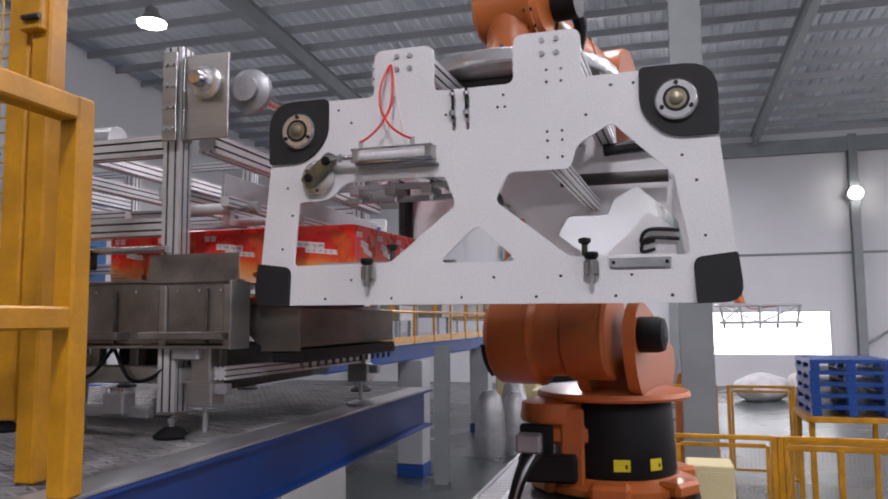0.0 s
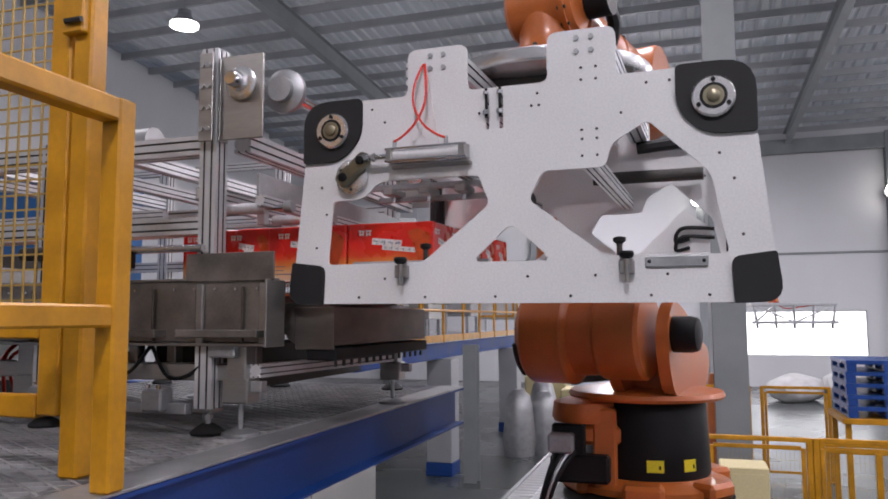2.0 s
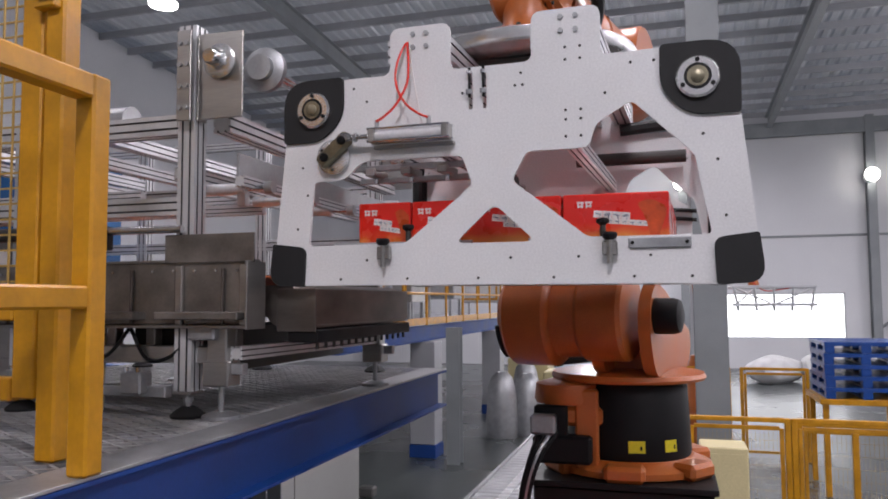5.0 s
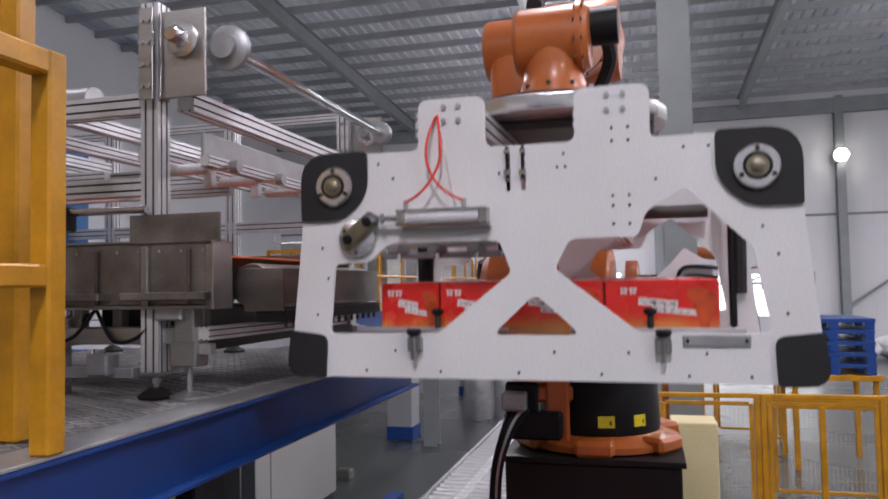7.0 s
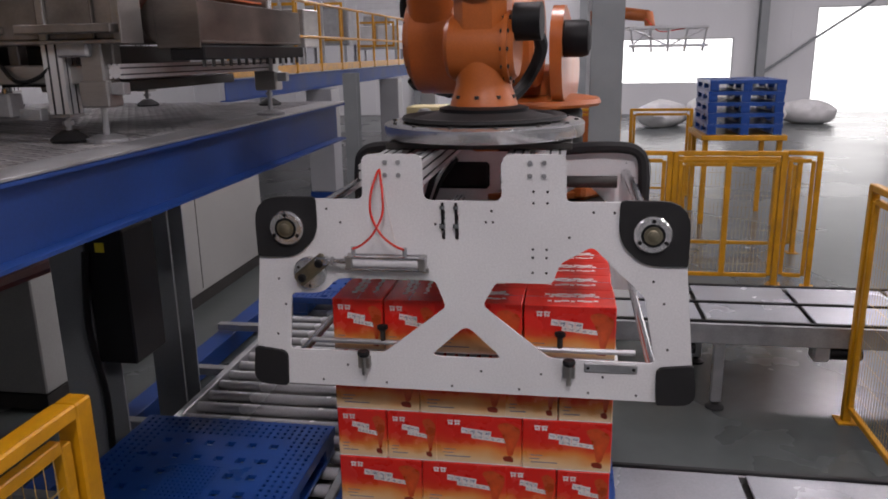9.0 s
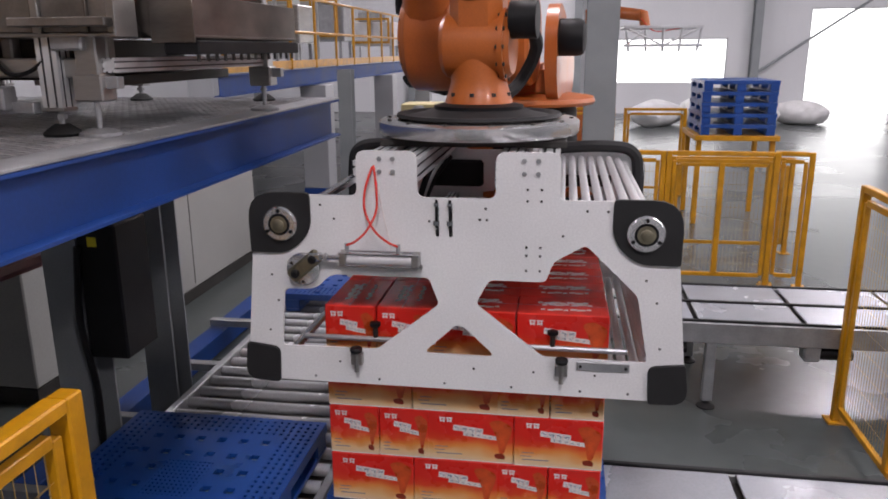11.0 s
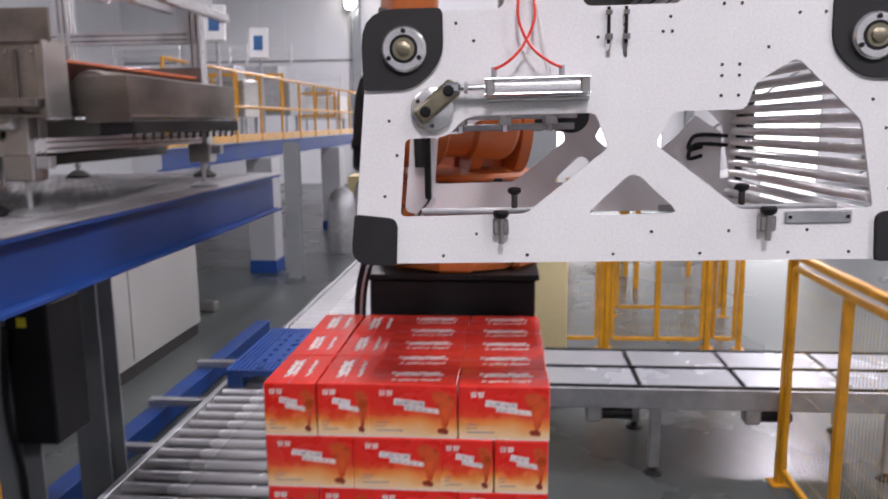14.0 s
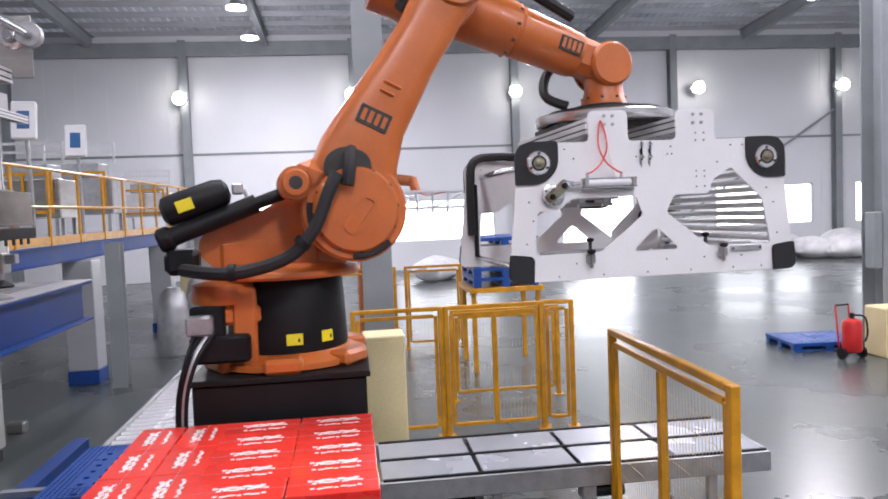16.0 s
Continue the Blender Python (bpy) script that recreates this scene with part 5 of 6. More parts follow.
part("belt", box(bm_new(), (-1.82, 0.76, 2.775), (3.2, 1.46, 0.012), 0.003), M_BELT := mat("orange_belt", (0.62, 0.13, 0.03), 0.5, vary=0.1, scale=3), tb, "orange conveyor belt")
for k in range(16):
    part("panel_rivet", turned(bm_new(), [(0.008, 0), (0.006, 0.008)], pose(-0.26 - k * 0.11, -0.01, 2.80, 90), 8), M_CHROME, tb)
for k in (-0.22, -0.55, -1.3, -2.0):
    part("panel_post", box(bm_new(), (k, -0.022, 2.69), (0.035, 0.022, 0.27), 0.004), M_INOX, tb)
for k in range(6):
    part("panel_rib", box(bm_new(), (-0.33 - k * 0.24, -0.02, 2.685), (0.012, 0.018, 0.25), 0.003), M_TROUGH_SHADED, tb)
for k, z in ((-0.42, 2.60), (-0.95, 2.60), (-1.45, 2.60)):
    part("tray_lip", box(bm_new(), (k, -0.05, z), (0.42, 0.09, 0.035), 0.004), M_TABLE_SHADED, tb)
part("lower_rail", box(bm_new(), (-1.9, -0.02, 2.26), (2.6, 0.05, 0.05), 0.004), M_GALV, tb)
for k in (-0.75, -1.05, -1.4):
    cl = part("rail_clamp", box(bm_new(), (k, -0.05, 2.30), (0.11, 0.09, 0.10), 0.008), M_GALV, tb, "square aluminium tube clamp")
    part("clamp_bolt", rod(bm_new(), (k - 0.03, -0.08, 2.34), (k - 0.03, -0.08, 2.37), 0.01, seg=6), M_CHROME, cl)
    part("clamp_bolt", rod(bm_new(), (k + 0.03, -0.08, 2.34), (k + 0.03, -0.08, 2.37), 0.01, seg=6), M_CHROME, cl)
part("post_clamp", box(bm_new(), (-0.44, 0.02, 2.52), (0.14, 0.08, 0.06), 0.008), M_GALV, tb)
part("end_plate", box(bm_new(), (-0.19, 0.02, 2.69), (0.012, 0.16, 0.30), 0.003), M_INOX, tb)
nose = bm_new()
turned(nose, [(0.10, 0.0), (0.105, 0.02), (0.105, 1.34), (0.10, 1.36)], pose(-0.16, 0.22, 2.64, -90), 28)
part("nose_roller", nose, M_TROUGH_SHADED, tb, "stainless nose roller", smooth=True)
trough = bm_new()
box(trough, (0.0, 0.85, 2.63), (0.012, 1.26, 0.18), 0.003, pose(0, 0, 0, 0, 0, 0))
box(trough, (-0.09, 0.85, 2.545), (0.20, 1.26, 0.014), 0.003)
box(trough, (-0.09, 0.215, 2.62), (0.20, 0.012, 0.20), 0.003)
part("nose_trough", trough, M_TROUGH_SHADED, tb)
part("nose_strip", box(bm_new(), (-0.06, 0.85, 2.50), (0.16, 1.26, 0.06), 0.006), M_BLACK, tb, "dark rubber wiper strip")
for k in range(14):
    part("wiper_pin", rod(bm_new(), (0.0, 0.25 + k * 0.09, 2.44), (0.0, 0.25 + k * 0.09, 2.475), 0.008, seg=6), M_DARKST, tb)
for x, y in ((-0.38, 0.06), (-0.20, 1.46), (-1.6, 0.06), (-1.6, 1.46)):
    leg = part("leg", box(bm_new(), (x, y, 2.46), (0.10, 0.09, 0.18), 0.006), M_INOX, tb, "stainless leg block")
    part("leg_block", box(bm_new(), (x, y, 2.34), (0.13, 0.11, 0.11), 0.006), M_INOX, leg)
    part("leg_screw", rod(bm_new(), (x, y, 2.165), (x, y, 2.29), 0.013, seg=10), M_GALV, leg)
    part("leg_foot", turned(bm_new(), [(0.085, DECK), (0.085, DECK + 0.014), (0.04, DECK + 0.03)], pose(x, y, 0), 20), M_GALV, leg)
    part("leg_clamp", box(bm_new(), (x + 0.09, y, 2.36), (0.06, 0.05, 0.05), 0.004), M_GALV, leg)
part("under_rail", profile_bar(bm_new(), (-0.3, 0.05, 2.43), (-0.2, 1.5, 2.43), 0.06, 0.06), [M_ALU, M_SLOT_SHADE], tb)
part("under_rail", box(bm_new(), (-0.45, 0.8, 2.36), (0.08, 1.3, 0.05), 0.004), M_DARKST, tb)
part("cross_tube", box(bm_new(), (-1.2, 0.08, 2.42), (1.6, 0.08, 0.08), 0.006), M_INOX, tb)
part("drive_box", box(bm_new(), (-0.8, 0.75, 2.45), (0.5, 0.9, 0.18), 0.01), M_DARKST, tb)
for k in range(7):
    part("belt_bracket", box(bm_new(), (-0.35 - k * 0.22, 0.12, 2.50), (0.05, 0.06, 0.09), 0.005), M_TABLE_SHADED, tb)
for k in range(3):
    part("hanging_cable", tube(bm_new(), [(-0.5 - k * 0.35, 0.02, 2.54), (-0.6 - k * 0.35, 0.0, 2.42), (-0.75 - k * 0.35, 0.02, 2.40), (-0.85 - k * 0.35, 0.03, 2.54)], 0.009), M_BLACK, tb)
# pusher cylinder above the table
ac = empty("pusher_cylinder", pose(-3.2, 2.80, 2.99), "black and bright pneumatic pusher cylinder", "air cylinder")
part("barrel", rod(bm_new(), (0, 0, 0), (0.62, 0, 0), 0.034, seg=18), M_DARKST, ac, smooth=True)
part("piston_rod", rod(bm_new(), (0.6, 0, 0), (1.05, 0, 0), 0.018, seg=14), M_CHROME, ac, smooth=True)
part("rod_mount", box(bm_new(), (0.62, 0, -0.03), (0.05, 0.09, 0.11), 0.006), M_BLACK, ac)
# machine parts further in
mb = empty("drive_motor", pose(-3.4, 3.5, 3.6), "pale gear motor on the machine frame", "motor")
part("motor_body", rod(bm_new(), (0, 0, 0.1), (0.4, 0, 0.1), 0.09, seg=20), M_GALV, mb, smooth=True)
part("gearbox", box(bm_new(), (-0.1, 0, 0.09), (0.24, 0.2, 0.2), 0.02), M_GALV, mb)
bh = empty("blue_hopper", pose(-5.2, 4.9, 2.875), "blue machine housing behind the frame", "machine housing")
part("hopper_body", box(bm_new(), (0, 0, 0.5), (1.2, 0.9, 1.0), 0.02), M_BLUEBOX, bh)
part("hopper_leg", box(bm_new(), (0, 0, -0.37), (0.9, 0.6, 0.74), 0.01), M_STEEL, bh)
back = empty("machine_cabinet", pose(-4.6, 4.0, DECK), "dark crowded carton machine on the platform", "machine")
part("cabinet_body", box(bm_new(), (-0.55, 0, 0.5), (0.8, 2.2, 1.0), 0.01), M_DARKST, back)
for k in range(3):
    part("panel", box(bm_new(), (-0.12, -0.7 + k * 0.7, 0.5), (0.03, 0.6, 0.8), 0.006), M_INOX, back)
for k in range(4):
    part("air_hose", tube(bm_new(), [(0.25, -1.3 + k * 0.06, 0.15), (0.5, -1.35 + k * 0.05, 0.32 + k * 0.03), (0.8, -1.25, 0.30), (1.0, -1.3 - k * 0.03, 0.12)], 0.012), M_REDTUBE, back, "red air hose")
valve = empty("valve_block", pose(-2.72, 2.95, DECK), "grey valve block on a steel foot", "valve block")
part("block", box(bm_new(), (0, 0, 0.30), (0.14, 0.12, 0.14), 0.008), M_GALV, valve)
part("stand", box(bm_new(), (0, 0, 0.115), (0.05, 0.05, 0.23), 0.004), M_GALV, valve)
for dx in (-0.03, 0.03):
    part("port", rod(bm_new(), (dx, 0, 0.37), (dx, 0, 0.40), 0.014, seg=8), M_GALV, valve)


# ---- yellow guard on the platform ----
def mesh_panel(bm, x0, x1, z0, z1, step, r, m):
    n = int((x1 - x0) / step)
    for i in range(n + 1):
        x = x0 + (x1 - x0) * i / n
        box(bm, (x, 0, (z0 + z1) / 2), (r, r, z1 - z0), 0, m)
    k = int((z1 - z0) / step)
    for i in range(k + 1):
        z = z0 + (z1 - z0) * i / k
        box(bm, ((x0 + x1) / 2, r * 0.8, z), (x1 - x0, r, r), 0, m)
    return bm


gr = empty("guard_rail", pose(-1.755, 1.80, DECK), "yellow painted steel guard rail on the platform edge", "guard rail")
part("post", box(bm_new(), (0, 0, 0.61), (0.075, 0.075, 1.22), 0.008), M_YELLOW, gr)
part("top_rail", box(bm_new(), (0, -0.96, 1.18), (0.075, 1.85, 0.075), 0.008), M_YELLOW, gr)
part("middle_rail", box(bm_new(), (0, -0.96, 0.535), (0.07, 1.85, 0.07), 0.008), M_YELLOW, gr)
part("post", box(bm_new(), (0, -1.9, 0.60), (0.075, 0.075, 1.20), 0.008), M_YELLOW, gr)
gt = empty("mesh_gate", pose(-2.02, 1.95, DECK), "tall yellow framed wire mesh gate", "gate")
part("gate_post", box(bm_new(), (0, 0, 1.0), (0.08, 0.08, 2.0), 0.008), M_YELLOW, gt)
for x in (-0.11, -1.25):
    part("stile", box(bm_new(), (x, 0.0, 1.05), (0.09, 0.05, 1.70), 0.006), M_YELLOW, gt)
for z in (0.23, 0.50, 1.87):
    part("crossbar", box(bm_new(), (-0.68, 0.0, z), (1.04, 0.05, 0.08), 0.006), M_YELLOW, gt)
part("wire_mesh", mesh_panel(bm_new(), -1.2, -0.155, 0.54, 1.83, 0.052, 0.006, pose(0, 0, 0)), M_MESH := mat("mesh_wire", (0.55, 0.36, 0.10), 0.4, 0.2), gt, "yellow wire mesh")
part("latch", box(bm_new(), (-0.02, -0.05, 1.62), (0.09, 0.04, 0.22), 0.006), M_YELLOW, gt)
for z in (1.55, 1.70):
    part("latch_bolt", rod(bm_new(), (-0.04, -0.08, z), (0.03, -0.08, z), 0.01, seg=8), M_DARKST, gt)


# the platform group is drawn at full size about the eye's first place and set at its true scale here
SCALE, DRAWN, PLACED = 0.785, Vector((-0.05, -0.118, 2.66)), Vector((-0.093, -0.092, 2.633))
done = set()
for ob in [o for o in bpy.data.objects if o not in before]:
    if ob.data and ob.data.name not in done:
        done.add(ob.data.name)
        ob.data.transform(Matrix.Scale(SCALE, 4))
    ob.location = ob.location * SCALE if ob.parent else PLACED + (ob.location - DRAWN) * SCALE
DECK_Z = PLACED.z + (DECK - DRAWN.z) * SCALE


hb = empty("air_hose_bundle", pose(-3.2, 2.95, DECK_Z), "tangle of red air hoses on the platform deck", "hoses")
for k in range(6):
    a = k * 0.055
    part("hose", tube(bm_new(), [(-0.34 + a, 0.02 * k, 0.012), (-0.28 + a, -0.03 * (k % 3), 0.22 + 0.03 * (k % 2)), (-0.12 + a * 0.8, 0.04 - 0.02 * k, 0.33 - 0.025 * k), (0.06 + a * 0.5, 0.03 * (k % 2), 0.20 + 0.02 * k), (0.16 + a * 0.6, -0.04 + 0.02 * k, 0.012)], 0.009), M_REDTUBE, hb, "red plastic air hose", smooth=True)


# ---- under the platform ----
for x, y in ((-2.62, 3.42), (-2.62, 4.25), (-4.6, 3.42), (-4.6, 4.25), (-2.62, -1.5)):
    c = part("platform_column", hbeam(bm_new(), DECK_Z - 0.14, 0.2, 0.2, 0.014, pose(0, 0, 0, 90)), M_STEEL, m=pose(x, y, 0.0))
    tagged(c, "grey steel column under the platform", "column", "platform columns", "structure")
    tagged(part("platform_joist", box(bm_new(), ((x - 1.4) / 2 - 0.05, y, DECK_Z - 0.19), (abs(x + 1.4) - 0.1, 0.1, 0.12), 0.004), M_STEEL), "grey steel bracket joist", "joist", "bracket joists", "structure")
jb = empty("junction_box", pose(-2.40, 3.46, 0.95), "black electrical cabinet on the platform column", "cabinet")
part("cabinet_body", box(bm_new(), (0, 0, 0.35), (0.22, 0.30, 0.72), 0.01), M_BLACK, jb)
part("warning_label", box(bm_new(), (-0.02, -0.152, 0.62), (0.05, 0.004, 0.05), 0.001), M_LABEL, jb, "yellow warning triangle label")
part("cable", tube(bm_new(), [(-0.09, -0.17, 0.6), (-0.12, -0.18, 0.2), (-0.08, -0.17, -0.2), (-0.1, -0.17, -0.7)], 0.018), M_BLACK, jb)

ps = empty("pole_stand", pose(-4.3, 5.4, 0), "black pole stand with a round base", "stand")
part("base", turned(bm_new(), [(0.22, 0.0), (0.22, 0.02), (0.04, 0.045)], None, 28), M_BLACK, ps, smooth=True)
part("pole", rod(bm_new(), (0, 0, 0.03), (0, 0, 1.15), 0.022, seg=12), M_BLACK, ps, smooth=True)
pipe = part("service_pipe", tube(bm_new(), [(-3.1, 3.30, 1.34), (-3.1, 3.95, 1.33), (-3.3, 4.2, 1.33), (-4.5, 4.25, 1.33)], 0.05), mat("dark_red_pipe", (0.16, 0.025, 0.02), 0.45, vary=0.15, scale=6), smooth=True)
tagged(pipe, "dark red service pipe under the platform", "pipe")
# pale machine enclosure under the platform
en = empty("machine_enclosure", pose(-4.2, 6.5, 0), "large pale grey steel enclosure under the platform", "enclosure")
part("enclosure_body", box(bm_new(), (0, 0, 0.97), (0.85, 4.1, 1.66), 0.01), M_CREAMG := mat("pale_grey_enclosure", (0.36, 0.36, 0.34), 0.45, vary=0.05, scale=1.2), en)
part("plinth", box(bm_new(), (0, 0, 0.06), (0.80, 4.05, 0.12), 0.005), M_DARKST, en)
for k in (-1.0, 0.4):
    part("door_seam", box(bm_new(), (0.426, k, 0.98), (0.004, 0.012, 1.6)), M_DARKST, en)




# ---- conveyors on the floor ----
def roller_line(x0, x1, y0, y1, z):
    ob = empty("roller_conveyor", pose(0, 0, 0), "long pallet roller conveyor with bright rollers", "conveyor")
    for x in (x0, x1):
        part("side_rail", box(bm_new(), (x, (y0 + y1) / 2, z - 0.07), (0.045, y1 - y0, 0.15), 0.006), M_GALV, ob)
    # dark sheet added below the rollers to make their gaps dark
    part("pan", box(bm_new(), ((x0 + x1) / 2, (y0 + y1) / 2, z - 0.125), (x1 - x0 - 0.06, y1 - y0, 0.02)), M_DARKST, ob)
    y, me = y0 + 0.06, None
    while y < y1 - 0.05:
        if me is None:
            r = part("roller", rod(bm_new(), (x0 + 0.03, 0, 0), (x1 - 0.03, 0, 0), 0.032, seg=16), M_ZINC, ob, m=pose(0, y, z - 0.034), smooth=True)
            me = r.data
        else:
            r = new("roller", me)
            r.parent, r.matrix_basis = ob, pose(0, y, z - 0.034)
        y += 0.152
    y = y0 + 0.3
    while y < y1:
        for x in (x0, x1):
            part("leg", box(bm_new(), (x, y, (z - 0.14) / 2), (0.07, 0.07, z - 0.14), 0.005), M_GALV, ob)
        y += 1.5
    return ob


roller_line(-2.25, -1.14, 0.8, 12.5, CONV_Z)
bl = part("floor_channel", box(bm_new(), (-2.98, 5.2, 0.10), (0.16, 6.6, 0.16), 0.006), M_BLUE)
tagged(bl, "blue steel channel lying on the floor beside the conveyor", "channel")
for y in (3.1, 3.95, 4.8, 5.7, 6.7):
    t = part("cross_tie", box(bm_new(), (-2.66, y, 0.24), (0.74, 0.07, 0.06), 0.005), M_GALV)
    tagged(t, "grey steel tie bar between channel and conveyor", "tie bar", "tie bars")


def panel_line(name, x0, x1, y0, y1, z, cell, label, legs, motor=True):
    ob = empty(name, pose(0, 0, 0), label, "conveyor")
    for y in (y0, y1):
        part("side_beam", box(bm_new(), ((x0 + x1) / 2, y, z - 0.085), (x1 - x0, 0.05, 0.15), 0.006), M_GALV, ob)
    part("end_beam", box(bm_new(), (x1 - 0.02, (y0 + y1) / 2, z - 0.085), (0.05, y1 - y0 - 0.052, 0.15), 0.006), M_GALV, ob)
    n = max(1, round((x1 - x0) / cell))
    w, d = (x1 - x0) / n, (y1 - y0) / 2
    for i in range(n):
        for j in range(2):
            part("top_panel", box(bm_new(), (x0 + (i + 0.5) * w, y0 + (j + 0.5) * d, z - 0.012), (w - 0.035, d - 0.045, 0.014), 0.004), M_CONVTOP, ob)
    for y in (y0 + 0.006, (y0 + y1) / 2, y1 - 0.006):
        part("chain", box(bm_new(), ((x0 + x1) / 2, y, z - 0.004), (x1 - x0 - 0.05, 0.028, 0.02), 0.004), M_BLACK, ob, "black transport chain")
    part("under_pan", box(bm_new(), ((x0 + x1) / 2, (y0 + y1) / 2, z - 0.06), (x1 - x0 - 0.08, y1 - y0 - 0.06, 0.02), 0), M_DARKST, ob)
    for x in legs:
        for y in (y0 + 0.02, y1 - 0.02):
            leg = part("leg", box(bm_new(), (x, y, (z - 0.16) / 2 + 0.03), (0.075, 0.05, z - 0.2), 0.006), M_GALV, ob)
            part("leg_foot", turned(bm_new(), [(0.065, 0.0), (0.065, 0.012), (0.025, 0.03), (0.02, 0.06)], pose(x, y, 0), 16), M_RUBBER, leg)
    if motor:
        for x in (x0 + 0.45, x0 + 1.55):
            mt = part("motor", rod(bm_new(), (x, y0 + 0.05, z - 0.22), (x + 0.22, y0 + 0.05, z - 0.22), 0.045, seg=16), M_BLACK, ob, "black drive motor", smooth=True)
            part("gearbox", box(bm_new(), (x - 0.05, y0 + 0.05, z - 0.21), (0.11, 0.12, 0.12), 0.012), M_GALV, mt)
    return ob


panel_line("transfer_conveyor", 0.16, 3.05, 5.11, 5.98, 0.66, 0.78, "low grey transfer conveyor with pale steel panels", (0.99, 2.6))
panel_line("stack_conveyor", -1.06, 4.4, 2.50, 3.36, CONV_Z, 0.9, "low grey pallet conveyor under the carton stack", (-0.9, 1.3, 3.6), False)


# ---- yellow fences ----
def fence_panel(p, q, h, label, mesh=True, inner=True, mid=False, w=0.055):
    p, q = Vector((*p, 0)), Vector((*q, 0))
    d = q - p
    L = d.length
    m = Matrix.Translation(p) @ Matrix.Rotation(math.atan2(d.y, d.x), 4, "Z")
    ob = empty("safety_fence", m, label, "fence", "safety fences")
    for x in (0.0, L):
        part("post", box(bm_new(), (x, 0, h / 2), (w, w, h), 0.006), M_YELLOW, ob)
        part("foot_plate", box(bm_new(), (x, 0, 0.006), (0.13, 0.13, 0.012), 0.002), M_YELLOW, ob)
    part("top_rail", box(bm_new(), (L / 2, 0, h - 0.02), (L - w, w, 0.045), 0.006), M_YELLOW, ob)
    if inner:
        x0, x1, z0, z1 = w, L - w, 0.12, h - 0.10
        for x in (x0, x1):
            part("frame_stile", box(bm_new(), (x, 0, (z0 + z1) / 2), (0.04, 0.035, z1 - z0), 0.004), M_YELLOW, ob)
        for z in (z0, z1):
            part("frame_bar", box(bm_new(), (L / 2, 0, z), (x1 - x0 - 0.04, 0.035, 0.04), 0.004), M_YELLOW, ob)
        if mid:
            part("frame_stile", box(bm_new(), (L / 2, 0, (z0 + z1) / 2), (0.055, 0.05, z1 - z0 - 0.04), 0.004), M_YELLOW, ob)
        if mesh:
            bm = bm_new()
            n = int((x1 - x0) / 0.04)
            for i in range(1, n):
                box(bm, (x0 + (x1 - x0) * i / n, 0, (z0 + z1) / 2), (0.0018, 0.0018, z1 - z0))
            k = int((z1 - z0) / 0.12)
            for i in range(1, k):
                box(bm, (L / 2, 0.003, z0 + (z1 - z0) * i / k), (x1 - x0, 0.0018, 0.0018))
            part("wire_mesh", bm, M_MESH, ob, "fine wire mesh infill")
    return ob


fence_panel((1.83, 5.02), (1.81, 3.30), 1.645, "yellow steel safety fence panel beside the conveyor", mid=True)
fence_panel((-1.447, 1.683), (-1.447, 0.30), 1.58, "yellow steel safety fence panel beside the pallet conveyor", w=0.07)
fence_panel((0.02, 8.15), (0.98, 8.15), 1.45, "yellow steel safety fence behind the robot")
fence_panel((1.04, 8.15), (2.12, 8.15), 1.45, "yellow steel safety gate behind the robot", mid=True)
fence_panel((2.15, 8.22), (2.47, 8.16), 1.45, "narrow yellow steel return fence")
fence_panel((1.3, 9.6), (2.7, 9.6), 1.2, "yellow steel frame in front of the pallet stack", mesh=False)
ft = empty("pallet_table", pose(2.36, 11.7, 0), "yellow steel table carrying the pallet stack", "table")
for sx in (-1, 1):
    for sy in (-1, 1):
        part("leg", box(bm_new(), (sx * 0.5, sy * 0.5, 0.61), (0.07, 0.07, 1.22), 0.005), M_YELLOW, ft)
part("tabletop", box(bm_new(), (0, 0, 1.26), (1.15, 1.2, 0.075), 0.005), M_YELLOW, ft)
for x, y in ((-0.2, 13.5), (1.0, 13.5)):
    fence_panel((x, y), (x + 1.0, y), 1.5, "far yellow safety fence", mesh=False)

cb = empty("control_box", pose(0.28, 6.55, 0), "pale cream steel cabinet behind the robot pedestal", "cabinet")
part("cabinet_body", box(bm_new(), (0, 0, 0.75), (0.36, 0.36, 1.42), 0.01), M_CREAM, cb)
part("plinth", box(bm_new(), (0, 0, 0.02), (0.38, 0.32, 0.04), 0.003), M_DARKST, cb)
part("door_seam", box(bm_new(), (0, -0.182, 0.76), (0.32, 0.004, 1.30), 0.001), M_CREAM, cb)


# ---- far platform with railing ----
FX, FZ = -4.15, 2.22
fb = part("platform_beam", hbeam(bm_new(), 15.0, 0.26, 0.15, 0.014), M_BLUE, m=pose(FX - 0.08, 8.8, FZ - 0.14))
tagged(fb, "blue steel edge beam of the far platform", "beam", kind="structure")
tagged(part("far_deck", box(bm_new(), (FX - 2.2, 16.3, FZ - 0.004), (4.2, 15.0, 0.02)), M_GALV), "grey steel deck of the far platform", "deck", kind="structure")


def railing(x, y0, y1, z):
    ob = empty("platform_railing", pose(x, 0, z), "yellow pipe railing along the far platform", "railing")
    for h in (0.55, 1.08):
        part("rail", rod(bm_new(), (0, y0, h), (0, y1, h), 0.024, seg=10), M_YELLOW, ob)
    part("toe_board", box(bm_new(), (0, (y0 + y1) / 2, 0.07), (0.012, y1 - y0, 0.12)), M_YELLOW, ob)
    y = y0
    while y <= y1 + 0.01:
        part("post", rod(bm_new(), (0, y, 0), (0, y, 1.08), 0.024, seg=10), M_YELLOW, ob)
        y += 1.2


railing(FX - 0.04, 8.9, 23.4, FZ)
